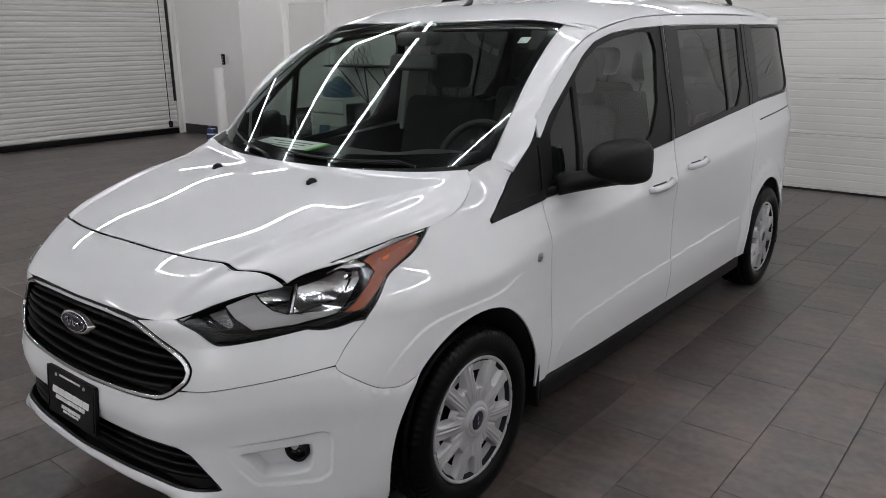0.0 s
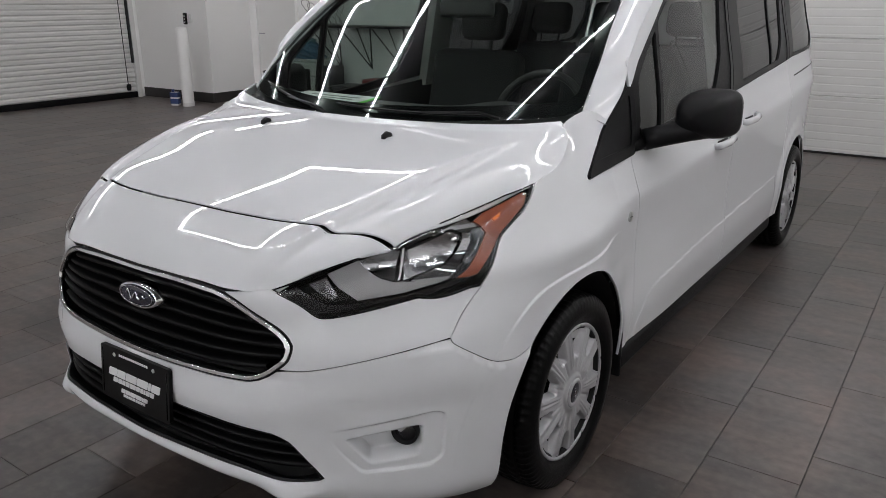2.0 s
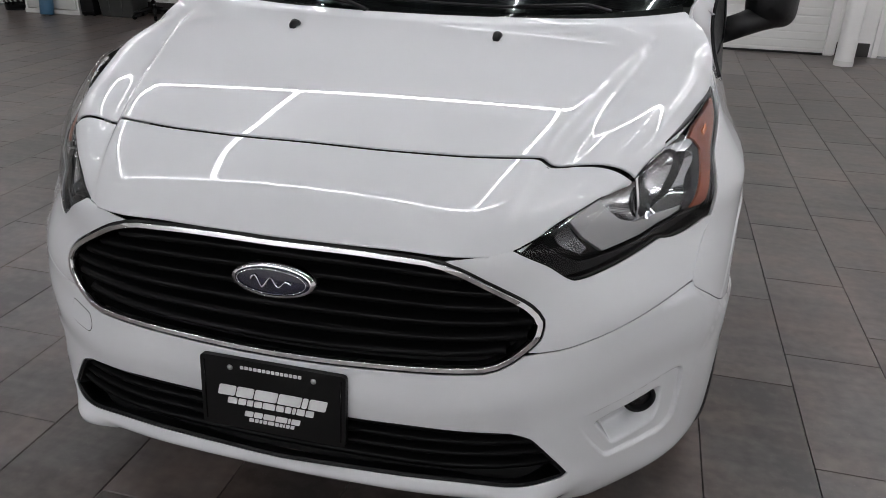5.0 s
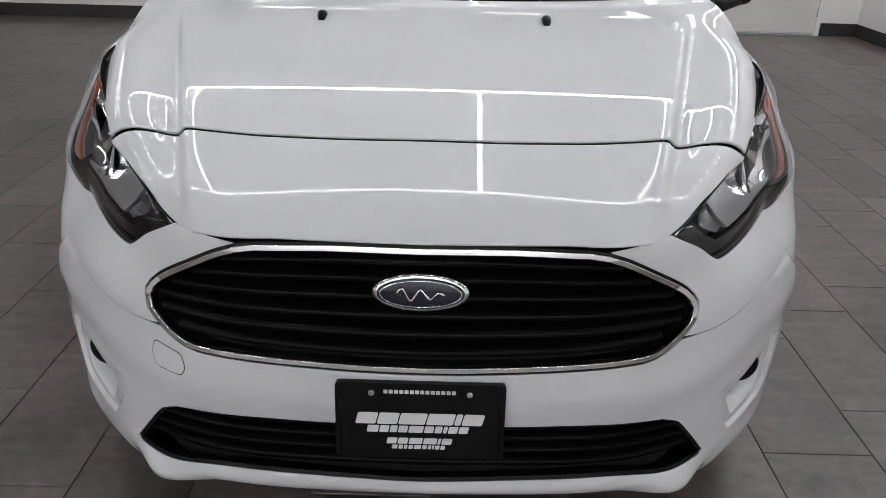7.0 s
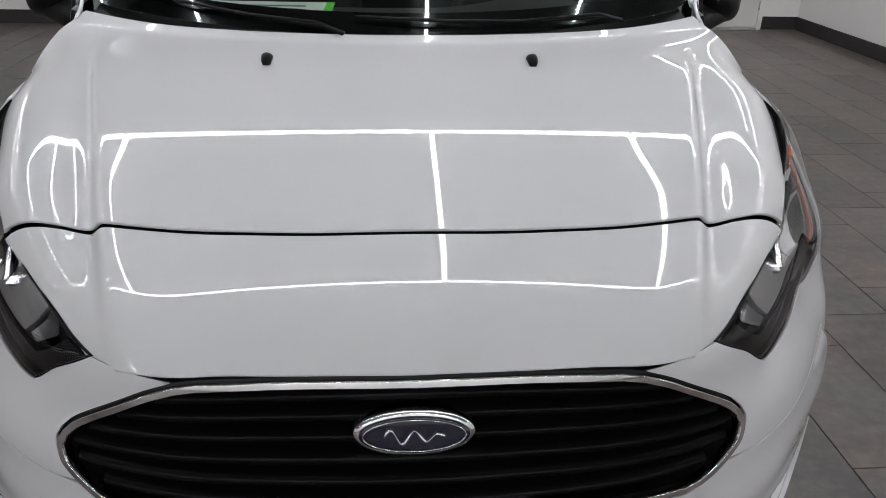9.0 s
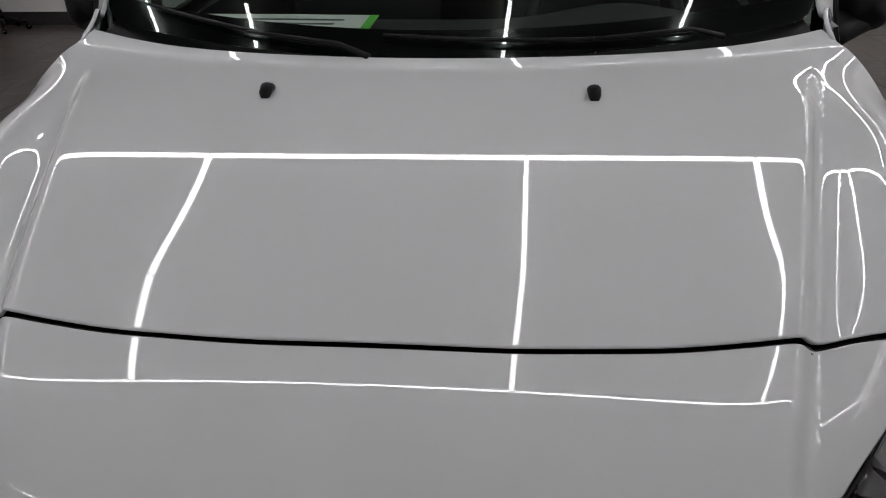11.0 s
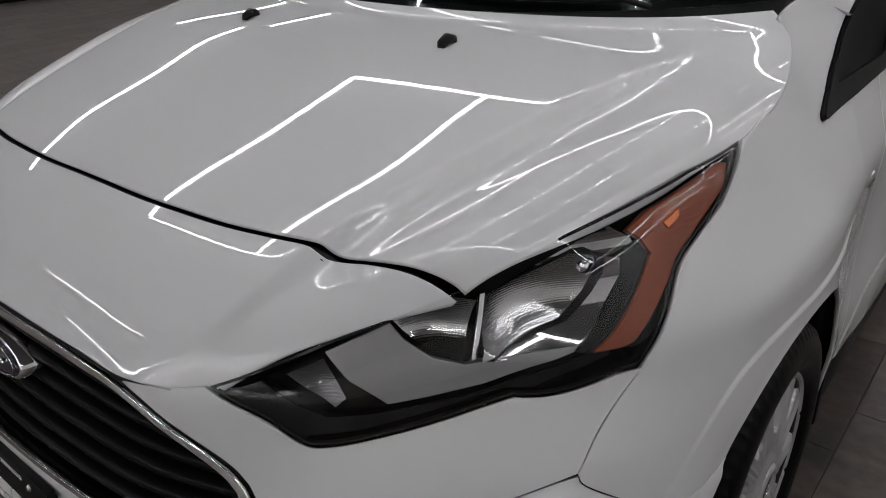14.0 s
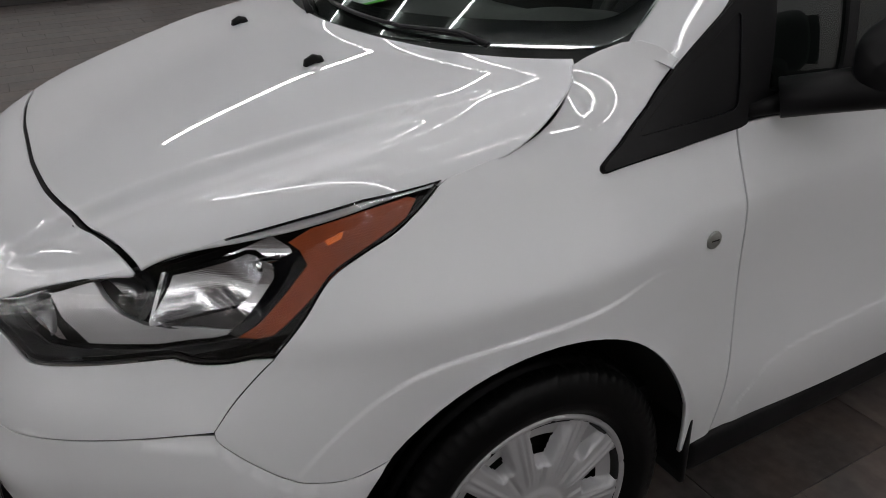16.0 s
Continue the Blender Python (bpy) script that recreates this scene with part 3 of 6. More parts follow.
# Upper front panel: the nose ahead of the bonnet, and the cheeks under the lamps.
nose_front = curve([(0.449, 0.056), (0.39, 0.024), (0.335, 0.010), (0.25, 0.008), (0.166, 0.006), (0.0, 0.004)], 5)
nose_rear = [(x, y - 0.003) for x, y in HOOD_FRONT]
half = nose_rear[1:] + LAMP_TOP[1:-1] + nose_front[:-1]
nose = sheet(hood, [half + [nose_front[-1]] + [(-x, y) for x, y in half[::-1]] + [nose_rear[0]]], 0.009, gap=0.0021, rim=0.006, fine=[(-0.56, -0.43, 0.10, 0.27, 0.0035), (0.43, 0.56, 0.10, 0.27, 0.0035)])
cheek_in = [p for p in GRILLE if p[0] > 0.3 and p[1] > 0.637][::-1]
cheek_top = curve([(0.335, 0.816), (0.39, 0.824), (0.452, 0.834)], 5)[:-1] + LAMP_LOW[:-1]
cheek_side = curve([(0.445, 0.801), (0.41, 0.765), (0.373, 0.726), (0.342, 0.687)], 3)
cheek = curve([(0.796, 0.685), (0.742, 0.673), (0.658, 0.657), (0.57, 0.640), (0.52, 0.637)], 5) + cheek_in
cheeks = sheet(skin, [front(cheek_top) + side(cheek_side) + front(cheek[1:])], 0.012, gap=0.0006)
skinned("upper_bumper_cover", joined(nose, cheeks, mirrored(cheeks)), PAINT, van)

# Lower bumper with lamp pockets.
POCKET = front(rounded([(0.634, 0.448), (0.700, 0.456), (0.764, 0.464), (0.776, 0.458), (0.776, 0.396), (0.766, 0.368), (0.682, 0.362)], 0.012))
RIDGE = front(rounded([(0.590, 0.473), (0.665, 0.483), (0.792, 0.500), (0.810, 0.490), (0.811, 0.440), (0.806, 0.358), (0.784, 0.336), (0.665, 0.343), (0.630, 0.400)], 0.012))
LOWER_MOUTH = curve([(0, 0.469), (0.172, 0.468), (0.30, 0.470), (0.43, 0.464)], 4) + curve([(0.477, 0.459), (0.507, 0.446), (0.529, 0.426), (0.594, 0.338)], 4) + curve([(0.585, 0.333), (0.50, 0.334), (0.406, 0.344), (0.293, 0.346), (0, 0.341)], 4)


SHOULDER = np.array(front([(0.52, 0.636), (0.57, 0.639), (0.658, 0.656), (0.74, 0.672)]) + side([(0.347, 0.669), (0.385, 0.637), (0.43, 0.606), (0.47, 0.594), (0.515, 0.588), (0.585, 0.603), (0.70, 0.61)]))
BROW = front([(0.02, 0.515), (0.42, 0.520), (0.70, 0.585), (0.84, 0.560)])


def bumper_shape(u, z):
    q = np.stack([np.ravel(u), np.ravel(z)], 1)
    deep = np.where(inside(POCKET, q), away(POCKET, q), 0).reshape(np.shape(u))
    out = -0.046 * step(0, 0.024, deep)
    dish = np.where(inside(RIDGE, q), away(RIDGE, q), 0).reshape(np.shape(u))
    out = out - 0.009 * step(0.0, 0.007, dish) * step(0.62, 0.72, u)
    below = np.interp(u, SHOULDER[:, 0], SHOULDER[:, 1]) - z
    out = out + 0.007 * step(0.0, 0.018, below) * (1 - step(0.03, 0.16, below)) * step(0.75, 0.90, u)
    brow = near(BROW, u, z)
    out = out + 0.006 * (1 - step(0.0, 0.07, brow))
    return out


bumper_skin = lifted(bumper_shape)
seam = curve([(0.52, 0.636), (0.57, 0.639), (0.658, 0.656), (0.742, 0.672), (0.796, 0.684)], 4)
grille_low = [p for p in GRILLE if p[1] < 0.636 and p[0] < 0.52][::-1]
wing_low = curve([(0.342, 0.684), (0.347, 0.669), (0.385, 0.637), (0.43, 0.606), (0.47, 0.594), (0.515, 0.588), (0.555, 0.594), (0.585, 0.603)], 4)
bumper_line = front(grille_low) + front(seam[:-1]) + side(wing_low) + side(arc(AXLE_F, 134, 190)[1:]) + side([(0.475, 0.19)]) + front(curve([(0.80, 0.188), (0.70, 0.205), (0.57, 0.236), (0.50, 0.243), (0.45, 0.238), (0.36, 0.252), (0.0, 0.255)], 4))


def half_with_mouth():
    """The half bumper above, beside and below the mouth, which opens at the middle line."""
    top = [p for p in LOWER_MOUTH]
    line = bumper_line[:]
    line[-1] = (0.0, line[-1][1])
    line[0] = (0.0, line[0][1])
    mouth = front(top)
    mouth[0], mouth[-1] = (0.0, mouth[0][1]), (0.0, mouth[-1][1])
    return line + mouth[::-1]


bumper = sheet(bumper_skin, [half_with_mouth()], 0.013, gap=0.0006, fine=[(0.62, 1.00, 0.325, 0.515, 0.0034)])
bumper_ob = skinned("front_bumper", joined(bumper, mirrored(bumper)), PAINT, van)
tow_line = front(rounded([(0.452, 0.587), (0.507, 0.603), (0.514, 0.580), (0.503, 0.553), (0.450, 0.545), (0.443, 0.562)], 0.008))
# A black sheet, slightly larger than the cover, paints its shaded outline groove.
skinned("tow_cover_gap", mirrored(sheet(bumper_skin, [shrunk(tow_line, -0.0016)], 0.01, gap=0.0002, rim=0, back=-0.0008)), SEAL_AND_GAP, bumper_ob)
skinned("tow_cover", mirrored(sheet(bumper_skin, [tow_line], 0.01, gap=0.0004, rim=0.002, back=-0.0018)), PAINT, bumper_ob)


def pair(name, data, mat, label="", parents=None):
    """A part on the driver's side and its mirror image on the other."""
    a, b = parents or (van, van)
    return skinned(name, data, mat, a, label), skinned(name, mirrored(data), mat, b, label)


# Wings.
wing_top = curve([(0.757, 1.018), (0.83, 1.030), (0.895, 1.040), (0.965, 1.065), (1.018, 1.104), (1.036, 1.140)], 4)
lamp_outer = curve([(0.447, 0.804), (0.463, 0.823), (0.503, 0.863), (0.549, 0.907), (0.605, 0.935), (0.655, 0.956), (0.705, 0.986), (0.752, 1.018)], 4)
DOOR_FRONT = curve([(1.354, 0.305), (1.366, 0.431), (1.372, 0.562), (1.360, 0.724), (1.348, 0.847), (1.343, 0.903), (1.338, 0.95), (1.332, 1.003)], 4)
wing_line = lamp_outer[:-1] + wing_top + [(1.065, 1.151), (1.09, 1.159), (1.13, 1.170), (1.16, 1.171), (1.19, 1.160), (1.218, 1.137), (1.147, 1.063), (1.083, 1.014), (1.045, 0.991), (1.037, 0.986), (1.0345, 0.980), (1.038, 0.975), (1.047, 0.974)] + DOOR_FRONT[::-1] + [(1.345, 0.297), (1.258, 0.297), (1.254, 0.36)] + arc(AXLE_F, 19, 133) + wing_low[::-1] + curve([(0.342, 0.688), (0.373, 0.726), (0.41, 0.765), (0.445, 0.801)], 3)
wings = pair("wing", sheet(skin, [side(wing_line)], 0.013, gap=0.0009, rim=0.009, fine=[(0.95, 1.90, 0.61, 0.87, 0.0030)]), PAINT)

# Doors, with the black window bands left open.
FRAME = curve([(1.337, 1.24), (1.337, 1.286), (1.354, 1.328), (1.487, 1.433), (1.631, 1.520), (1.759, 1.576), (1.883, 1.607), (2.10, 1.643), (2.27, 1.659), (2.485, 1.670)], 5)
CREASE = [(1.404, 0.352), (1.49, 0.455), (1.545, 0.478), (1.62, 0.490), (2.0, 0.514), (2.6, 0.535), (3.46, 0.555)]


CREASE_LINE = np.array(side(CREASE))


def door_shape(u, z):
    line = CREASE_LINE
    low = np.interp(u, line[:, 0], line[:, 1], left=-1) - z
    ends = np.clip((u - line[0, 0]) / 0.02, 0, 1) * np.clip((line[-1, 0] - u) / 0.03, 0, 1)
    return 0.0028 * step(0.0, 0.007, low) * (1 - step(0.03, 0.19, low)) * ends


door_skin = lifted(door_shape)
REAR_SEAM = curve([(2.485, 1.670), (2.492, 1.45), (2.492, 1.12), (2.470, 0.96), (2.458, 0.80), (2.456, 0.55), (2.447, 0.40), (2.44, 0.303)], 5)
BAND_1 = [(1.352, 1.012), (1.352, 1.232), (1.423, 1.303), (1.559, 1.398), (1.715, 1.508), (1.82, 1.558), (1.975, 1.591), (2.135, 1.606), (2.478, 1.621), (2.482, 1.100), (2.283, 1.086), (2.11, 1.070), (1.75, 1.030), (1.48, 1.013)]
doors = pair("front_door", sheet(door_skin, [side(DOOR_FRONT + FRAME + REAR_SEAM[1:]), side(BAND_1)], 0.016, gap=0.0022, rim=0.010, fine=[(CREASE_LINE[0][0] - 0.01, float(at_y(2.44, 0.5)[0]), 0.34, 0.56, 0.006)]), PAINT)
BAND_2 = [(2.503, 1.106), (2.503, 1.624), (3.0, 1.632), (3.595, 1.634), (3.595, 1.186), (3.31, 1.165), (2.69, 1.119)]
slide_line = REAR_SEAM[::-1] + [(3.0, 1.680), (3.602, 1.684), (3.602, 1.186), (3.606, 0.90), (3.602, 0.66)] + arc(AXLE_R, 154, 183, n=8) + [(3.54, 0.297)]
sliding = pair("sliding_door", sheet(door_skin, [side(slide_line), side(BAND_2)], 0.018, gap=0.0019, fine=[(float(at_y(2.47, 0.5)[0]), float(at_y(3.5, 0.5)[0]), 0.42, 0.59, 0.007)]), PAINT)
BAND_3 = [(3.610, 1.188), (3.610, 1.634), (4.38, 1.632), (4.45, 1.60), (4.465, 1.366), (4.40, 1.235), (4.33, 1.214), (3.72, 1.196)]
quarter_line = [(3.604, 0.67), (3.607, 0.90), (3.603, 1.186), (3.603, 1.684), (4.38, 1.674), (4.48, 1.660), (4.55, 1.60), (4.57, 1.45), (4.58, 1.2), (4.58, 0.9), (4.58, 0.45), (4.56, 0.30), (4.36, 0.30)] + arc(AXLE_R, 0, 153)
quarters = pair("rear_quarter", sheet(skin, [side(quarter_line), side(BAND_3)], 0.025), PAINT)

# Window bands: black trim with real openings, panes behind.
PANE_1A = [(1.405, 1.058), (1.415, 1.245), (1.50, 1.32), (1.608, 1.405), (1.600, 1.066)]
PANE_1B = [(1.632, 1.068), (1.640, 1.432), (1.73, 1.492), (1.84, 1.539), (2.0, 1.572), (2.26, 1.598), (2.352, 1.596), (2.386, 1.515), (2.340, 1.291), (2.245, 1.152), (2.17, 1.118), (1.9, 1.088)]
PANE_2 = [(2.662, 1.142), (2.655, 1.606), (3.19, 1.614), (3.50, 1.612), (3.488, 1.461), (3.455, 1.310), (3.35, 1.196), (3.05, 1.172)]
PANE_3 = [(3.715, 1.212), (3.765, 1.457), (3.735, 1.618), (4.37, 1.616), (4.43, 1.585), (4.445, 1.37), (4.385, 1.25), (4.32, 1.228)]
inset = set_back(0.008)
for band, panes, glass, names in ((BAND_1, [PANE_1A, PANE_1B], GLASS_DOOR, doors), (BAND_2, [PANE_2], GLASS_DARK, sliding), (BAND_3, [PANE_3], GLASS_DARK, quarters)):
    trim = sheet(skin, [side(band)] + [side(rounded(p, 0.02)) for p in panes], 0.03, gap=0.0012, rim=0.02, back=0.002)
    pair("window_trim", trim, BLACK_SOFT if band is not BAND_1 else BLACK, "black window trim", names)
    for p in panes:
        a, b = pair("window_pane", sheet(skin, [shrunk(side(rounded(p, 0.02)), -0.01)], 0.04, rim=0, back=0.010), glass, "", names)
bar = [(3.205, 1.175), (3.215, 1.62), (3.24, 1.62), (3.23, 1.178)]
pair("window_bar", sheet(skin, [side(bar)], 0.02, gap=0.001, rim=0.008, back=0.004), BLACK, "", sliding)
for owner, y0, y1, z0, z1 in ((doors, 2.455, 2.488, 1.099, 1.622), (sliding, 2.495, 2.56, 1.107, 1.625), (sliding, 3.55, 3.600, 1.184, 1.634), (quarters, 3.605, 3.66, 1.189, 1.634)):
    pair("pillar_film", sheet(skin, [side([(y0, z0), (y1, z0 + 0.004), (y1, z1), (y0, z1)])], 0.03, gap=0.0004, rim=0.006, back=-0.0022), BLACK_SOFT, "dark film on the pillar", owner)
SAIL = side(rounded([(1.037, 0.986), (1.045, 0.991), (1.083, 1.014), (1.147, 1.063), (1.222, 1.138), (1.318, 1.236), (1.350, 1.232), (1.3505, 1.009), (1.335, 1.0035), (1.047, 0.974), (1.038, 0.975), (1.0345, 0.980)], 0.003, 2))
sails = pair("sail_panel", sheet(skin, [SAIL], 0.015, gap=0.0008, back=-0.004), BLACK, "matt black triangular panel")
pair("panel_frame", sheet(skin, [shrunk(SAIL, 0.001), side(rounded([(1.118, 1.020), (1.175, 1.068), (1.240, 1.130), (1.315, 1.205), (1.322, 1.202), (1.322, 1.045), (1.30, 1.038)], 0.01, 4))], 0.012, gap=0.0008, rim=0.006, back=-0.009), BLACK, "", sails)
pair("sliding_track", sheet(skin, [side([(3.714, 1.083), (3.714, 1.093), (4.40, 1.128), (4.40, 1.118)])], 0.01, gap=0.0005, rim=0, back=-0.0015), SEAL_AND_GAP, "black slot")

# Windscreen, its black border, pillars and roof.
def screen(a, b):
    s, v = np.asarray(a) / 0.75, np.asarray(b) / 0.9
    base = np.stack([0.775 * s, 0.893 + 0.25 * s * s, 1.118 + 0.035 * s * s], -1)
    top = np.stack([0.66 * s, 1.722 + 0.083 * s * s, 1.652 - 0.022 * s * s], -1)
    bulge = ((0.019 + 0.024 * s * s) * 4 * v * (1 - v))[..., None] * np.array([0, -0.52, 0.85]) if np.ndim(v) else 0
    return base * (1 - v)[..., None] + top * v[..., None] + bulge


screen_line = rounded([(0.75, 0.0), (0.75, 0.9), (-0.75, 0.9), (-0.75, 0.0)], 0.09)
open_line = rounded([(0.712, 0.075), (0.70, 0.862), (-0.70, 0.862), (-0.712, 0.075)], 0.06)
windscreen = skinned("windscreen", sheet(screen, [screen_line], 0.04, rim=0.004), GLASS_FRONT, van)
skinned("screen_border", sheet(screen, [shrunk(screen_line, 0.002), open_line], 0.03, rim=0, back=0.005), BLACK_GLOSS, windscreen, "black printed border of the windscreen")
PILLAR = Spline((0.0, 1.205), (0.19, 1.314), (0.32, 1.362), (0.52, 1.487), (0.74, 1.631), (0.90, 1.759), (1.0, 1.86))
PILLAR_Z = Spline((0.0, 1.118), (0.19, 1.240), (0.32, 1.327), (0.52, 1.436), (0.74, 1.523), (0.90, 1.579), (1.0, 1.605))


def pillar(a, b):
    a, v = np.asarray(a, float), np.asarray(b, float)
    w = v
    inner = np.stack([0.778 - 0.116 * w - 0.020 * (1 - step(0, 0.35, w)), 1.143 + 0.662 * w, 1.153 + 0.477 * w], -1)
    inner = inner + (0.043 * 4 * w * (1 - w))[..., None] * np.array([0, -0.52, 0.85])
    y, z = PILLAR(v), PILLAR_Z(v)
    outer = skin(at_y(np.ravel(y), np.ravel(z)).reshape(np.shape(y)), z)
    t = a / 0.1
    mid = 4 * t * (1 - t)
    return outer * (1 - t)[..., None] + inner * t[..., None] + (0.004 * mid * step(0.0, 0.35, v))[..., None] * np.array([0.6, -0.5, 0.6])


strip = sheet(pillar, [[(0, 0), (0.1, 0), (0.1, 1), (0, 1)]], 0.018, gap=0.0020, rim=0.01)
pair("pillar_skin", strip, PAINT)
ROOF = Spline((1.70, 1.640), (1.755, 1.660), (1.9, 1.702), (2.2, 1.750), (2.8, 1.785), (3.6, 1.79), (4.3, 1.765), (4.6, 1.69), (4.72, 1.60))
ROOF_EDGE = Spline((1.70, 1.560), (1.883, 1.609), (2.1, 1.645), (2.27, 1.661), (2.5, 1.673), (3.0, 1.683), (3.6, 1.687), (4.38, 1.677), (4.49, 1.660), (4.56, 1.605), (4.7, 1.48))
ROOF_X = Spline((1.70, 0.787), (1.883, 0.777), (2.1, 0.769), (2.5, 0.760), (3.6, 0.755), (4.1, 0.732), (4.38, 0.707), (4.55, 0.665), (4.7, 0.61))


def roof_top(a, b):
    s, y = np.asarray(a, float) / 0.77, np.asarray(b, float)
    ribs = 0.004 * np.cos(2 * np.pi * s * 5) * (1 - step(0.5, 0.7, np.abs(s))) * step(2.0, 2.2, y)
    return np.stack([s * ROOF_X(y), y, ROOF_EDGE(y) + (ROOF(y) - ROOF_EDGE(y)) * (1 - np.abs(s) ** 5.5) + ribs], -1)


roof_front = [(0.77 * s, 1.718 + 0.085 * s * s + 0.03 * max(0, abs(s) - 0.85) / 0.15) for s in np.linspace(-1, 1, 41)]
skinned("roof_skin", sheet(roof_top, [roof_front + [(0.77, 4.60), (-0.77, 4.60)]], 0.03), PAINT, van)
tail = [(0.02, 0.32), (0.02, 1.55), (0.40, 1.62), (0.76, 1.64), (0.84, 1.45), (0.86, 1.2), (0.86, 0.9), (0.86, 0.32)]
back = [(U_END - 0.001 - 1.02 * x, z) for x, z in tail]
rear = sheet(skin, [back], 0.04)
skinned("tailgate", joined(rear, mirrored(rear)), PAINT, van)
ant = rod([(0, 2.00, 1.705), (0, 2.02, 1.722), (0, 2.06, 1.76)], [0.030, 0.024, 0.010], 10, flat=0.6)
rod([(0, 2.04, 1.74), (0, 2.14, 1.90)], [0.008, 0.004], 8, ant)
part("aerial", ant, BLACK, van, "black rubber roof aerial")
for s in (1, -1):
    part("roof_rail", rod([(s * 0.60, 2.55, 1.745), (s * 0.605, 2.60, 1.785), (s * 0.605, 3.2, 1.80), (s * 0.60, 3.8, 1.795), (s * 0.595, 3.9, 1.755)], [0.012, 0.016, 0.016, 0.016, 0.012], 8), BLACK, van, "black roof rail")

# Black shell added behind the gaps to stop light, wheel housings, underbody.
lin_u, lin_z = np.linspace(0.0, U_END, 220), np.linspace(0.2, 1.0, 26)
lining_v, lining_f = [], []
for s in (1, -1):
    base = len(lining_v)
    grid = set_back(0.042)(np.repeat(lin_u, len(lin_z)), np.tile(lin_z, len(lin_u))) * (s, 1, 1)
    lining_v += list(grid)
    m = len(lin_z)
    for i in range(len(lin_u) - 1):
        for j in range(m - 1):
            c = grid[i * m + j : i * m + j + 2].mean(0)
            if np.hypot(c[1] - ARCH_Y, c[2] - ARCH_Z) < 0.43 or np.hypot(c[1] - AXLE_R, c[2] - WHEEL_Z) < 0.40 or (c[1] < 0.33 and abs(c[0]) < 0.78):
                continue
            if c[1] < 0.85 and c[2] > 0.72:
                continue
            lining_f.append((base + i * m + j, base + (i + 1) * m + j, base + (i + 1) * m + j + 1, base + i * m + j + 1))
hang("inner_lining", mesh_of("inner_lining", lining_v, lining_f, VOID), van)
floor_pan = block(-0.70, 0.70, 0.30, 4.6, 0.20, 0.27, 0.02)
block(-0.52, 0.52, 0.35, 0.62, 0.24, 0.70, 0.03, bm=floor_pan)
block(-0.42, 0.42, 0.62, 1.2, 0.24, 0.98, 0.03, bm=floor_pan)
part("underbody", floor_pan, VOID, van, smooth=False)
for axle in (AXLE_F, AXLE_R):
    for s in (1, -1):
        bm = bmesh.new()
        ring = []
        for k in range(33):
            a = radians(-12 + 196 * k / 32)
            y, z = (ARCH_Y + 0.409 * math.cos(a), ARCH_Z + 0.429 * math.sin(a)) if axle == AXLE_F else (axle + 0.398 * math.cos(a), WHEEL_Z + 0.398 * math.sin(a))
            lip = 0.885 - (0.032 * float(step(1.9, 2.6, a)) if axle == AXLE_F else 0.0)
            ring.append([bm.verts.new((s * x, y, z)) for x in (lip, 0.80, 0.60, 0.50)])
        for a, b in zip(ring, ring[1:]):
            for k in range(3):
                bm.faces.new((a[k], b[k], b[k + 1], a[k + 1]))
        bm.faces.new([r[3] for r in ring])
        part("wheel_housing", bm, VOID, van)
for s in (1, -1):
    bm = block(0.80, 0.893, 1.30, 3.58, 0.205, 0.300, 0.02)
    part("sill_trim", bm, BLACK, van, "black plastic sill", at=Matrix.Diagonal((s, 1, 1, 1)))
    bm = block(0.79, 0.905, 1.268, 1.284, 0.205, 0.385, 0.006)
    part("mud_flap", bm, BLACK, van, "black mud flap", at=Matrix.Diagonal((s, 1, 1, 1)))
    bm = block(0.74, 0.89, 4.355, 4.37, 0.19, 0.36, 0.006)
    part("mud_flap", bm, BLACK, van, "black mud flap", at=Matrix.Diagonal((s, 1, 1, 1)))


# ---- front: grilles, lamps, badge, plate ----
GRILLE_ALL = GRILLE + [(-x, z) for x, z in GRILLE[-2:0:-1]]


def face(a, z):
    """The nose across both sides by its x and height."""
    u = at_x(np.abs(np.ravel(a)), np.ravel(z)).reshape(np.shape(a))
    p = skin(u, z)
    p[..., 0] = np.where(np.asarray(a) < 0, -p[..., 0], p[..., 0])
    return p


grille = hang("grille", None, van)
outer = shrunk(GRILLE_ALL, 0.004)
inner = shrunk(outer, 0.0125)
chrome = sheet(face, [outer, inner], 0.012, gap=0.0012, rim=0.018, back=-0.004)
skinned("surround", chrome, CHROME, grille, "chrome grille surround")
# Black ring added for the shaded gap round the chrome; its rim stops stray light.
skinned("surround_lip", sheet(face, [GRILLE_ALL, shrunk(outer, 0.002)], 0.012, gap=0.0004, rim=0.062, back=0.008), SEAL_AND_GAP, grille)
# Black sheet added behind the slats in place of the shaded depth there.
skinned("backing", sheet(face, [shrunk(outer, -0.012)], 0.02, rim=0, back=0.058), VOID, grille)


def slat(z_mid, half_width, tall, deep, rise, name, owner, mat, surface, bow=0.0):
    """One horizontal bar: a rounded wedge that follows the nose."""
    xs = np.linspace(-half_width, half_width, 49)
    zs = z_mid + rise * (xs / 0.5) ** 2 + bow * np.abs(xs)
    rows = []
    for dz, back in ((tall, deep), (tall * 0.9, 0.012), (tall * 0.55, 0.002), (0.1 * tall, 0.0), (-0.6 * tall, 0.004), (-tall, 0.014), (-tall * 0.9, deep)):
        p = surface(xs, zs + dz)
        p[:, 1] += back
        rows.append(p)
    n = len(xs)
    faces = [(r * n + i, r * n + i + 1, (r + 1) * n + i + 1, (r + 1) * n + i) for r in range(len(rows) - 1) for i in range(n - 1)]
    faces = [f[::-1] for f in faces]
    return hang(name, mesh_of(name, np.vstack(rows), faces, mat), owner)


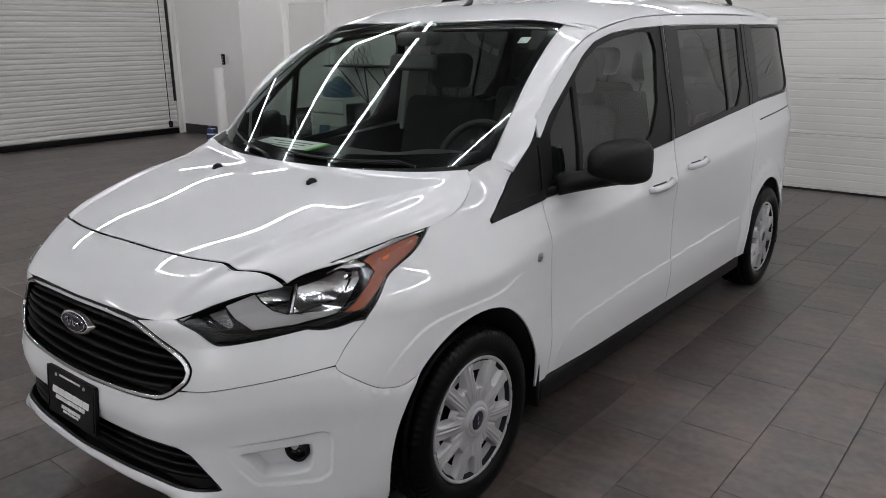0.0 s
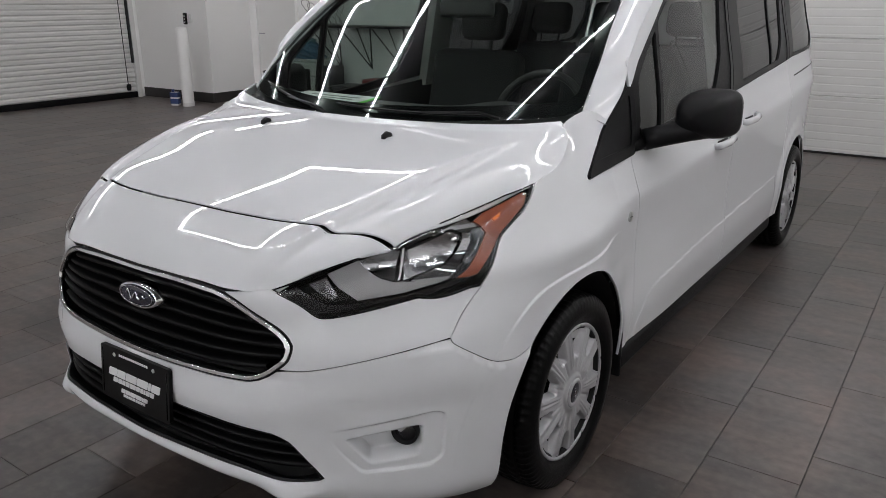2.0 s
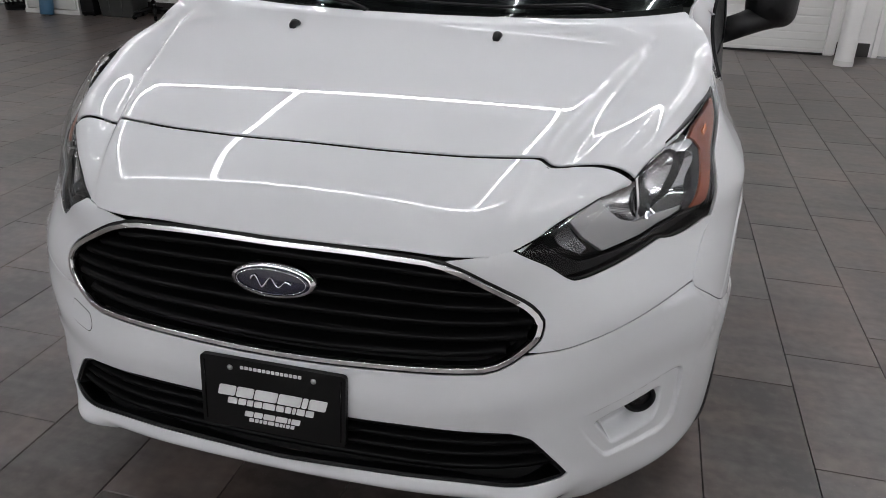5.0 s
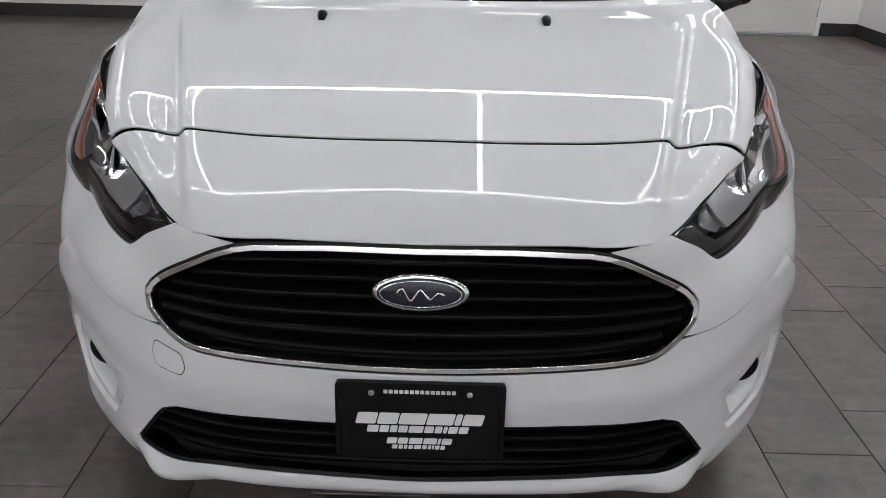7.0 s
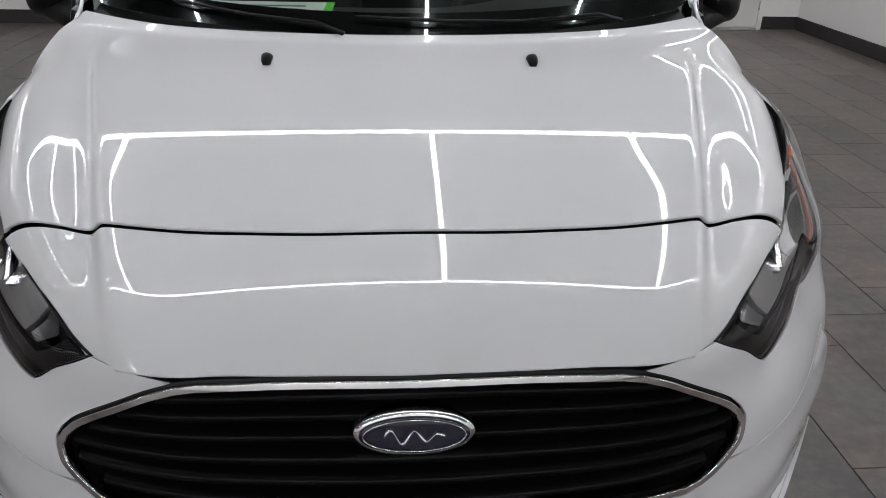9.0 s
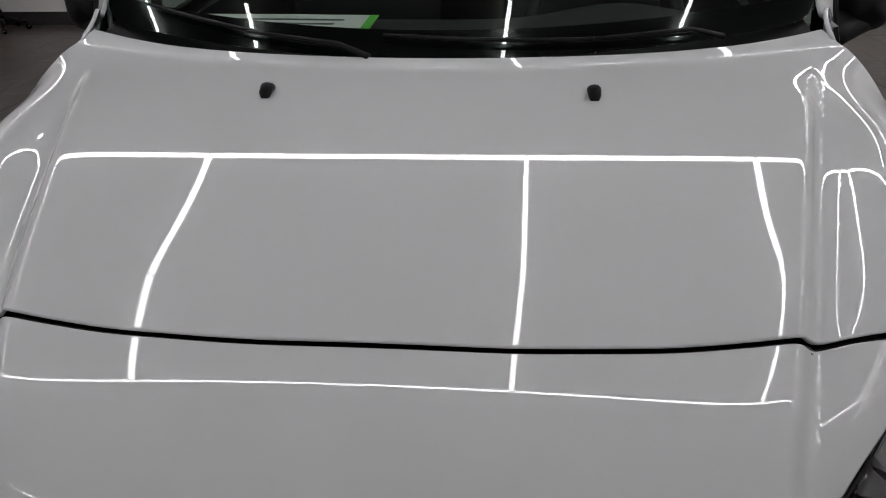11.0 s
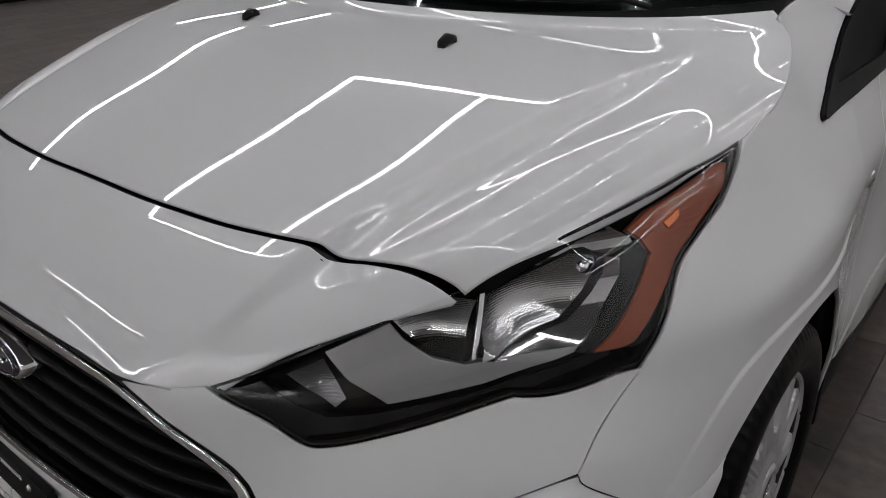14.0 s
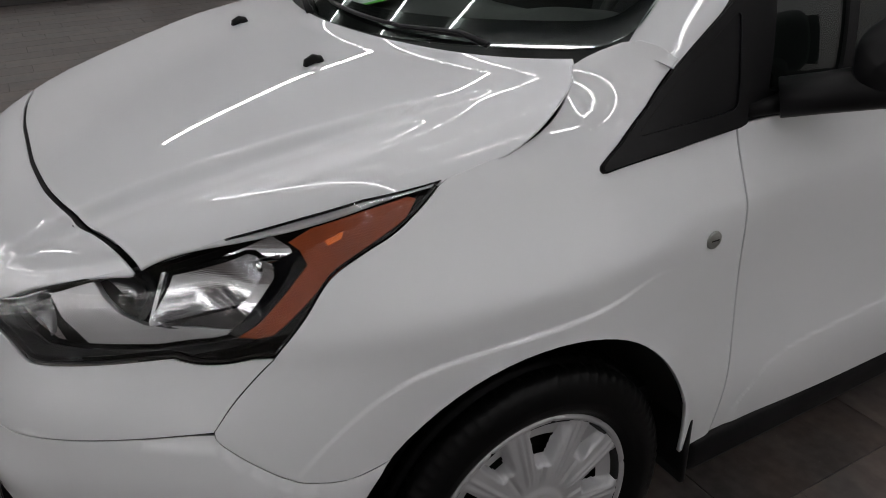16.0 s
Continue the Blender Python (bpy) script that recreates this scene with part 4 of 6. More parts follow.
def reach(z, poly):
    """Half the width of a symmetric outline at a height."""
    p, hits = np.array(poly), []
    for a, b in zip(p, np.roll(p, -1, 0)):
        if (a[1] > z) != (b[1] > z):
            hits.append(abs(a[0] + (b[0] - a[0]) * (z - a[1]) / (b[1] - a[1])))
    return max(hits) if hits else 0.1


def set_face(d):
    def surf(a, z):
        p = face(a, z)
        p[..., 1] += d
        return p

    return surf


for k in range(6):
    z, rise = 0.788 - 0.0345 * k, -0.022 + 0.0095 * k
    ends = [w for w in np.arange(0.2, 0.56, 0.004) if inside(inner, np.array([(w, z + rise * (w / 0.5) ** 2 + d) for d in (-0.009, 0.009)])).all()]
    slat(z, max(ends) if ends else 0.2, 0.0105, 0.05, rise, "slat", grille, SLAT, set_face(0.012))
for x in (-0.31, -0.155, 0.155, 0.31):
    bm = block(x - 0.003, x + 0.003, 0.030 + 0.08 * abs(x), 0.052 + 0.08 * abs(x), 0.60, 0.80, 0.001)
    part("upright", bm, SLAT, grille)

# Oval badge.
badge = hang("badge", None, grille)


def oval(w, h, depth, front_y, n=64, rise=0.0):
    bm = bmesh.new()
    rows = []
    for f, d in ((0.0, rise), (0.5, rise * 0.75), (0.9, rise * 0.25), (1.0, 0.0), (1.0, depth)):
        rows.append([bm.verts.new((w * f * math.cos(2 * math.pi * k / n), front_y - (d if d != depth else -depth), h * f * math.sin(2 * math.pi * k / n))) for k in range(n)] if f else [bm.verts.new((0, front_y - rise, 0))])
    for a, b in zip(rows, rows[1:]):
        for k in range(n):
            q = [a[k % len(a)], b[k], b[(k + 1) % n], a[(k + 1) % len(a)]]
            q = [v for i, v in enumerate(q) if v not in q[:i]]
            bm.faces.new(q)
    bmesh.ops.recalc_face_normals(bm, faces=bm.faces[:])
    return bm


tilt = Matrix.Translation((0, -0.012, 0.740)) @ pose(0, 0, 0, -10, 0, 0)
part("badge_rim", oval(0.0865, 0.0345, 0.03, 0.0, rise=0.004), CHROME, badge, "chrome oval rim", at=tilt)
part("badge_field", oval(0.0785, 0.0285, 0.004, -0.0035, rise=0.003), NAVY, badge, "navy blue oval", at=tilt)
line = [(0.0725 * math.cos(2 * math.pi * k / 64), -0.0065, 0.0245 * math.sin(2 * math.pi * k / 64)) for k in range(65)]
part("badge_line", rod(line, 0.0009, 6, caps=False), CHROME, badge, at=tilt)
# A plain silver stroke stands for the mark.
wave = [(-0.043 + 0.086 * k / 40, -0.0078, 0.0115 * math.sin(k / 40 * 5 * math.pi) * math.cos(k / 40 * 1.3) - 0.001) for k in range(41)]
part("badge_mark", rod(wave, [0.0022 + 0.0012 * math.sin(k * 0.55) for k in range(41)], 8, flat=0.8), CHROME, badge, "silver stroke on the badge", at=tilt)

# Lower grille.
mouth_all = LOWER_MOUTH + [(-x, z) for x, z in LOWER_MOUTH[-2:0:-1]]
low_grille = hang("lower_grille", None, van)
# Added black sheet; it paints the dark depth of the mouth and stops stray light.
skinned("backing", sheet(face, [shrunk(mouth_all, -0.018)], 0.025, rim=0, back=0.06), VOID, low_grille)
for k in range(4):
    z = 0.450 - 0.0285 * k
    slat(z, reach(z, mouth_all) - 0.006, 0.0105, 0.05, 0.0, "slat", low_grille, SLAT, set_face(0.016))
skinned("mouth_lip", sheet(face, [shrunk(mouth_all, -0.002), shrunk(mouth_all, 0.006)], 0.014, gap=0.0003, rim=0.066, back=0.006), BLACK, low_grille)

# Plate holder with plain light bars for its print.
plate = hang("plate_holder", None, van, "black plate holder with white print")
plate_at = Matrix.Translation((0.003, -0.061, 0.495)) @ pose(0, 0, 0, -6, 0, 0)
bm = bmesh.new()
w, h = 0.1575, 0.079
for y in (0.0, 0.012):
    pts = rounded([(w, -h), (w, h), (-w, h), (-w, -h)], 0.010)
    ring = [bm.verts.new((x, y, z)) for x, z in pts]
    if y == 0.0:
        first = ring
    bm.faces.new(ring if y else ring[::-1])
for k in range(len(first)):
    bm.faces.new((first[k], first[(k + 1) % len(first)], ring[(k + 1) % len(first)], ring[k]))
bmesh.ops.recalc_face_normals(bm, faces=bm.faces[:])
part("panel", bm, PLATE, plate, "black plastic plate panel", smooth=False, at=plate_at)
for x in (-0.148, 0.148):
    part("panel_ridge", rod([(x, -0.0006, -0.068), (x, -0.0006, 0.068)], 0.0016, 6), BLACK_GLOSS, plate, at=plate_at)


def letters(x0, x1, z0, z1, widths, lean, name):
    """A line of plain light blocks of the size of its letters."""
    total = sum(widths)
    x = x0
    for wd in widths:
        step_x = (x1 - x0) * wd / total
        gap = min(0.0012, step_x * 0.14)
        bm = bmesh.new()
        base = [(x + gap, z0), (x + step_x - gap, z0), (x + step_x - gap + lean, z1), (x + gap + lean, z1)]
        ring = [[bm.verts.new((px, y, pz)) for px, pz in rounded(base, (z1 - z0) * 0.16, 3)] for y in (-0.0012, 0.0005)]
        bm.faces.new(ring[0][::-1])
        for k in range(len(ring[0])):
            bm.faces.new((ring[0][k], ring[0][(k + 1) % len(ring[0])], ring[1][(k + 1) % len(ring[0])], ring[1][k]))
        part(name, bm, WHITE_PRINT, plate, smooth=False, at=plate_at)
        x += step_x


letters(-0.069, 0.066, 0.0585, 0.0655, [1] * 14, 0.0, "print_bar")
letters(-0.122, 0.116, -0.006, 0.0175, [1, 1, 1.3, 1.3, 0.35, 1], 0.006, "print_bar")
letters(-0.101, 0.090, -0.0235, -0.0095, [1.2, 1, 0.8, 1, 1.5, 1, 0.8, 0.5, 1, 1], 0.003, "print_bar")
letters(-0.064, 0.060, -0.0480, -0.0355, [1, 1, 1.3, 1.3, 0.35, 1], 0.003, "print_bar")
letters(-0.054, 0.048, -0.0590, -0.0510, [1.2, 1, 0.8, 1, 1.5, 1, 0.8, 0.5, 1, 1], 0.0015, "print_bar")
for x in (-0.0905, 0.0905):
    screw = turned([(0, 0.0035), (0.003, 0.0035), (0.005, 0.0022), (0.0062, 0)], 12)
    part("screw", screw, SCREW, plate, "zinc screw", at=plate_at @ Matrix.Translation((x, -0.0005, 0.0585)) @ pose(0, 0, 0, 90, 0, 0))

# Head lamps.
lamp_low_u = front(LAMP_LOW)
lamp_out_u = side(lamp_outer)
top_pts = [(0.793, 0.668, 1.008), (0.765, 0.59, 0.990), (0.715, 0.444, 0.963), (0.683, 0.36, 0.941), (0.655, 0.302, 0.923), (0.612, 0.243, 0.904), (0.56, 0.18, 0.884), (0.505, 0.119, 0.857)]
lamp_line = lamp_low_u[:-1] + lamp_out_u + front([(x, z + 0.001) for x, _, z in top_pts])


AMBER_LINE = side([(0.516, 0.944), (0.503, 0.956), (0.539, 0.974), (0.620, 0.993), (0.690, 1.005), (0.704, 0.999), (0.677, 0.971), (0.596, 0.935), (0.532, 0.896), (0.475, 0.854), (0.448, 0.833), (0.430, 0.828), (0.401, 0.827), (0.433, 0.851), (0.479, 0.890), (0.521, 0.926)])
AMBER_SPOT = side([(0.553, 0.956), (0.585, 0.968), (0.579, 0.956), (0.557, 0.947)])
SHROUD = side([(0.478, 0.932), (0.514, 0.946), (0.521, 0.928), (0.479, 0.889), (0.432, 0.851), (0.400, 0.826), (0.386, 0.829), (0.406, 0.847), (0.429, 0.869), (0.450, 0.890), (0.471, 0.911)])
BOWL = front([(0.553, 0.869), (0.605, 0.895), (0.624, 0.872), (0.652, 0.846), (0.680, 0.831), (0.752, 0.833), (0.784, 0.836), (0.752, 0.816), (0.700, 0.801), (0.624, 0.795), (0.586, 0.829)])
INNER = front([(0.606, 0.896), (0.647, 0.914), (0.667, 0.906), (0.678, 0.842), (0.676, 0.834), (0.651, 0.849), (0.625, 0.875)])
OUTER = front([(0.675, 0.907), (0.705, 0.925), (0.734, 0.943), (0.746, 0.940), (0.756, 0.930), (0.763, 0.915), (0.764, 0.899), (0.753, 0.868), (0.720, 0.847), (0.688, 0.833)])
PANEL = front([(0.690, 0.831), (0.722, 0.845), (0.755, 0.866), (0.766, 0.899), (0.765, 0.917), (0.757, 0.934), (0.770, 0.929), (0.780, 0.911), (0.782, 0.890), (0.782, 0.866), (0.779, 0.845), (0.769, 0.829), (0.704, 0.826)])
CROWN = front([(0.676, 0.912), (0.715, 0.941), (0.750, 0.966), (0.772, 0.950), (0.778, 0.942), (0.768, 0.933), (0.755, 0.938), (0.742, 0.946), (0.733, 0.946), (0.704, 0.928)])
PARK = front([(0.526, 0.848), (0.556, 0.862), (0.588, 0.812), (0.580, 0.801), (0.552, 0.822)])
LOWER_BEZEL = front([(0.470, 0.828), (0.553, 0.771), (0.604, 0.774), (0.713, 0.796), (0.738, 0.791), (0.778, 0.808), (0.800, 0.822), (0.797, 0.834), (0.784, 0.828), (0.752, 0.812), (0.700, 0.797), (0.622, 0.791), (0.600, 0.791), (0.575, 0.792), (0.545, 0.810), (0.505, 0.842)])


def cup(line, base, deep, at=0.6):
    """A hollow bowl behind the lens, deepest a little to its outer side."""
    q = np.array(line)
    (u0, z0), (u1, z1) = q.min(0), q.max(0)
    cu, cz = u0 + at * (u1 - u0), 0.45 * z0 + 0.55 * z1
    ru, rz = max(at, 1 - at) * (u1 - u0), 0.62 * (z1 - z0)

    def shape(u, z):
        r = ((u - cu) / ru) ** 2 + ((z - cz) / rz) ** 2
        return -(base + deep * np.clip(1 - r, -0.35, 1))

    return sheet(lifted(shape), [line], 0.0028, gap=0.0005, rim=0.0)


CUP_INNER, CUP_OUTER = cup(INNER, 0.022, 0.045, 0.35), cup(OUTER, 0.020, 0.050, 0.60)
CUP_PANEL, CUP_CROWN = cup(PANEL, 0.016, 0.034, 0.35), cup(CROWN, 0.012, 0.026, 0.3)
CUP_PARK = cup(PARK, 0.016, 0.016, 0.5)


def lens_shape(u, z):
    q = np.stack([np.ravel(u), np.ravel(z)], 1)
    d = np.where(inside(lamp_line, q), away(lamp_line, q), 0).reshape(np.shape(u))
    t = np.clip(d / 0.06, 0, 1)
    return 0.014 * t * (2 - t) - 0.001


LENS_SHEET = sheet(lifted(lens_shape), [lamp_line], 0.007, gap=0.0015, rim=0.004)
lamp_parts = []
for s in (1, -1):
    lamp = hang("headlamp", None, van, "clear headlamp with amber corner")
    side_of = (lambda d: d) if s > 0 else mirrored
    skinned("lens", side_of(LENS_SHEET), LENS, lamp)
    skinned("housing", side_of(sheet(skin, [shrunk(lamp_line, 0.0015)], 0.012, gap=0.0005, rim=0, back=0.092)), VOID, lamp)
    skinned("bezel", side_of(sheet(skin, [shrunk(lamp_line, 0.001), shrunk(lamp_line, 0.0055)], 0.006, gap=0.0004, rim=0.05, back=0.007)), BLACK_GLOSS, lamp, "gloss black lamp bezel")
    skinned("lower_bezel", side_of(sheet(skin, [LOWER_BEZEL], 0.008, gap=0.0005, rim=0.03, back=0.012)), BLACK_GLOSS, lamp, "gloss black lower bezel")
    skinned("shroud", side_of(sheet(skin, [SHROUD], 0.008, gap=0.0005, rim=0.03, back=0.014)), BLACK_GLOSS, lamp, "gloss black shroud")
    skinned("bowl", side_of(sheet(skin, [BOWL], 0.008, gap=0.001, rim=0.014, back=0.022)), GREY_BOWL, lamp, "matt silver bowl")
    skinned("inner_reflector", side_of(CUP_INNER), REFLECTOR, lamp, "ribbed reflector")
    skinned("outer_reflector", side_of(CUP_OUTER), REFLECTOR, lamp, "ribbed reflector")
    skinned("side_panel", side_of(CUP_PANEL), REFLECTOR_PLAIN, lamp, "smooth chrome panel")
    skinned("top_panel", side_of(CUP_CROWN), REFLECTOR_PLAIN, lamp, "smooth chrome panel")
    skinned("parking_lamp", side_of(CUP_PARK), SMOKED, lamp, "ribbed parking lamp")
    skinned("indicator", side_of(sheet(skin, [AMBER_LINE], 0.007, gap=0.001, rim=0.012, back=0.010)), AMBER, lamp, "dark amber indicator")
    # A small patch of brighter amber in front of the indicator.
    skinned("indicator_bulb", side_of(sheet(skin, [AMBER_SPOT], 0.005, gap=0.0008, rim=0.006, back=0.006)), AMBER_BRIGHT, lamp)
    fin = [(0.6675, 0.912), (0.6725, 0.914), (0.6875, 0.836), (0.6825, 0.832)]
    skinned("fin", side_of(sheet(skin, [front(fin)], 0.005, gap=0.001, rim=0.05, back=0.018)), CHROME, lamp, "chrome fin")
    p = skin(at_x(0.762, 0.905), np.array([0.905]))[0]
    bm = turned([(0, 0.006), (0.006, 0.006), (0.009, 0.003), (0.010, 0), (0.012, -0.006), (0.012, -0.03)], 24)
    aim = Vector((0.25, -0.95, 0.18)).to_track_quat("Z", "Y").to_matrix().to_4x4()
    part("bulb_shield", bm, CHROME, lamp, at=Matrix.Diagonal((s, 1, 1, 1)) @ Matrix.Translation((p[0] - 0.040, p[1] + 0.030, p[2])) @ aim)

# Fog lamps in their pockets.
for s in (1, -1):
    fog = hang("fog_lamp", None, van)
    c = skin(at_x(0.738, 0.432), np.array([0.432]))[0]
    aim = Matrix.Diagonal((s, 1, 1, 1)) @ Matrix.Translation((c[0] - 0.016, c[1] + 0.030, c[2] + 0.002)) @ Vector((0.38, -1, 0.0)).to_track_quat("Z", "Y").to_matrix().to_4x4()
    part("fog_ring", turned([(0.037, -0.02), (0.037, 0.004), (0.034, 0.007), (0.031, 0.005), (0.029, -0.012)], 32), BLACK, fog, at=aim)
    part("fog_lens", turned([(0.030, -0.006), (0.022, 0.000), (0.012, 0.0035), (0, 0.005)], 32), LENS, fog, at=aim)
    part("fog_bowl", turned([(0.030, -0.006), (0.022, -0.018), (0.008, -0.024), (0, -0.024)], 32), BLACK_GLOSS, fog, at=aim)

# Washer jets, wipers, cowl.
for x in (-0.277, 0.277):
    z = float(hood(x, 0.743)[2])
    bm = rod([(0, -0.017, 0.000), (0, -0.012, 0.007), (0, 0.004, 0.010), (0, 0.016, 0.004), (0, 0.019, -0.002)], [0.007, 0.0105, 0.012, 0.011, 0.008], 12, flat=0.8)
    part("washer_jet", bm, BLACK, van, "black washer jet", at=Matrix.Translation((x, 0.745, z)) @ pose(0, 0, 0, 12, 0, 0))


def on_screen(a, b, lift=0.0):
    p = screen(np.array([a]), np.array([b]))[0]
    return Vector(p) + lift * Vector((0, -0.52, 0.85))


for pivot, tip, mid in (((0.52, -0.005), (-0.10, 0.028), 0.28), ((-0.12, -0.005), (-0.62, 0.040), -0.36)):
    wiper = hang("wiper", None, van, "black windscreen wiper")
    arm = rod([on_screen(pivot[0], pivot[1], 0.012), on_screen(pivot[0] - 0.06, pivot[1] + 0.012, 0.028), on_screen(mid, (pivot[1] + tip[1]) / 2, 0.026)], [0.010, 0.007, 0.005], 8, flat=0.6)
    part("wiper_arm", arm, BLACK, wiper)
    blade = [on_screen(pivot[0] - 0.03 + (tip[0] - pivot[0] + 0.03) * k / 12, pivot[1] + 0.018 + (tip[1] - pivot[1]) * k / 12, 0.010) for k in range(13)]
    part("wiper_blade", rod(blade, [0.003] + [0.006] * 11 + [0.003], 8, flat=0.7), BLACK, wiper)
cowl_v, cowl_f = [], []
for k in range(41):
    s = -1 + k / 20
    x, y = 0.735 * s, 0.885 + 0.170 * s * s
    z = float(hood(x, y)[2])
    cowl_v += [(x, y - 0.03, z - 0.022), (x, y + 0.02, z - 0.022), (x * 0.99, y + 0.10, z + 0.005)]
for k in range(40):
    for j in range(2):
        cowl_f.append((3 * k + j, 3 * k + 3 + j, 3 * k + 4 + j, 3 * k + 1 + j))
hang("cowl", mesh_of("cowl", cowl_v, cowl_f, BLACK), van)
lock = turned([(0, 0.004), (0.010, 0.004), (0.013, 0.003), (0.016, 0.0035), (0.018, 0.002), (0.018, -0.004)], 24)
for q in (1,):
    c = skin(at_y(1.266, 0.811), np.array([0.811]))[0]
    lock_ob = part("key_lock", lock, SCREW, van, "round metal key lock", at=Matrix.Translation((c[0] + 0.001, c[1], c[2])) @ pose(0, 0, 0, 0, 90, 0))
    part("key_slot", block(-0.001, 0.001, -0.009, 0.009, 0.0035, 0.0050), VOID, lock_ob, smooth=False)


# ---- wheels, mirrors, handles, cabin ----
wheel = hang("wheel", None, van)
tyre_profile = [(0.205, -0.085), (0.225, -0.100), (0.262, -0.107), (0.296, -0.102), (0.312, -0.092), (0.3185, -0.080), (0.320, -0.062), (0.312, -0.060), (0.312, -0.052), (0.3213, -0.050), (0.3222, -0.028), (0.314, -0.026), (0.314, -0.018), (0.3225, -0.016), (0.3225, 0.016), (0.314, 0.018), (0.314, 0.026), (0.3222, 0.028), (0.3213, 0.050), (0.312, 0.052), (0.312, 0.060), (0.320, 0.062), (0.3185, 0.080), (0.312, 0.092), (0.296, 0.102), (0.275, 0.107), (0.262, 0.1085), (0.258, 0.1075), (0.246, 0.105), (0.236, 0.099), (0.230, 0.092), (0.220, 0.085)]


def tyre():
    """Tyre with grooves round it and cut shoulders."""
    n = 240
    bm = bmesh.new()
    rings = []
    for r, x in tyre_profile:
        ring = []
        for k in range(n):
            a, rr = 2 * math.pi * k / n, r
            if r > 0.3 and abs(x) in (0.092, 0.080, 0.062) and k % 3 == 0:
                rr -= 0.006
            elif r > 0.318 and (k + int(x * 300)) % 4 == 0:
                rr -= 0.003
            ring.append(bm.verts.new((rr * math.cos(a), rr * math.sin(a), x)))
        rings.append(ring)
    for a, b in zip(rings, rings[1:]):
        for k in range(n):
            bm.faces.new((a[k], a[(k + 1) % n], b[(k + 1) % n], b[k]))
    bmesh.ops.recalc_face_normals(bm, faces=bm.faces[:])
    return bm


def cover():
    """Wheel cover: ten creased arms with openings between, five of them wider, cut right through near the hub."""
    n, rs = 360, np.r_[np.linspace(0.045, 0.19, 40), np.linspace(0.193, 0.217, 8)]
    verts, faces, holes = [], [], {}
    soft = lambda v: min(1.0, max(0.0, v))
    for i, r in enumerate(rs):
        for k in range(n):
            a = 2 * math.pi * k / n
            turn = a / (2 * math.pi) * 10
            d = (turn % 1.0) - 0.5
            wide_one = int(turn) % 2 == 0
            across = abs(d) * 2 * math.pi / 10 * r
            arm = (0.5 - abs(d)) * 2 * math.pi / 10 * r
            inner_r = 0.108 if wide_one else 0.128
            dome = -0.003 - 0.009 * max(0.0, (r - 0.07) / 0.15) ** 2
            wide = (0.0115 if wide_one else 0.009) + (0.026 if wide_one else 0.017) * soft((r - inner_r) / 0.075)
            win = (1 - soft((across - wide) / 0.006)) * soft((r - inner_r) / 0.009) * soft((0.199 - r) / 0.004)
            crease = 0.0045 * (1 - soft(abs(arm - 0.0045 - 0.03 * max(0, r - 0.1)) / 0.006)) * soft((r - 0.075) / 0.02) * soft((0.205 - r) / 0.02)
            valley = 0.004 * (1 - soft(across / 0.007)) * soft((r - 0.065) / 0.02) * (1 - win)
            lip = 0.006 * soft((r - 0.200) / 0.004) - 0.014 * max(0, (r - 0.211) / 0.006)
            hub = 0.006 * (1 - soft((r - 0.052) / 0.010))
            floor_drop = 0.028 - 0.014 * soft((r - 0.15) / 0.05)
            verts.append((1.06 * r * math.cos(a), 1.06 * r * math.sin(a), 0.097 + dome + lip + hub + crease - valley - floor_drop * win))
            holes[i, k] = win > 0.97 and r < (0.163 if wide_one else 0.158)
    for i in range(len(rs) - 1):
        for k in range(n):
            k2 = (k + 1) % n
            if holes[i, k] and holes[i + 1, k2] and holes[i, k2] and holes[i + 1, k]:
                continue
            faces.append((i * n + k, (i + 1) * n + k, (i + 1) * n + k2, i * n + k2))
    return mesh_of("wheel_cover", verts, faces, SATIN)


tyre_ob = part("tyre", tyre(), RUBBER, wheel)
cover_ob = hang("wheel_cover", cover(), wheel, "silver wheel cover with ten openings")
# Wheel in near-black, so shade behind the openings is in its colour.
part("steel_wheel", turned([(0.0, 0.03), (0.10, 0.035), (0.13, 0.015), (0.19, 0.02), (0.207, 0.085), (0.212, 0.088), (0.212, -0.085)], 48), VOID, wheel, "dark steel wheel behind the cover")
part("hub_ring", turned([(0.051, 0.092), (0.048, 0.101), (0.043, 0.105), (0.036, 0.1055), (0.033, 0.101)], 40), SATIN, cover_ob)
part("hub_badge", turned([(0.0335, 0.1005), (0.028, 0.1030), (0, 0.1040)], 40), NAVY, cover_ob, "navy blue hub badge")
part("hub_mark", rod([(-0.016 + 0.032 * k / 16, 0.006 * math.sin(k * 0.75) * 0.6, 0.1040) for k in range(17)], 0.0012, 6), CHROME, cover_ob)
spots = [(0.811, AXLE_F, 1, 8), (0.816, AXLE_R, 1, 40), (-0.811, AXLE_F, -1, 25), (-0.816, AXLE_R, -1, 60)]
for k, (x, y, s, turn) in enumerate(spots):
    at = pose(x, y, 0.3225, 0, 90 * s, 0) @ pose(0, 0, 0, 0, 0, turn)
    if k == 0:
        wheel.matrix_basis = at
    else:
        copy_thing(wheel, at)

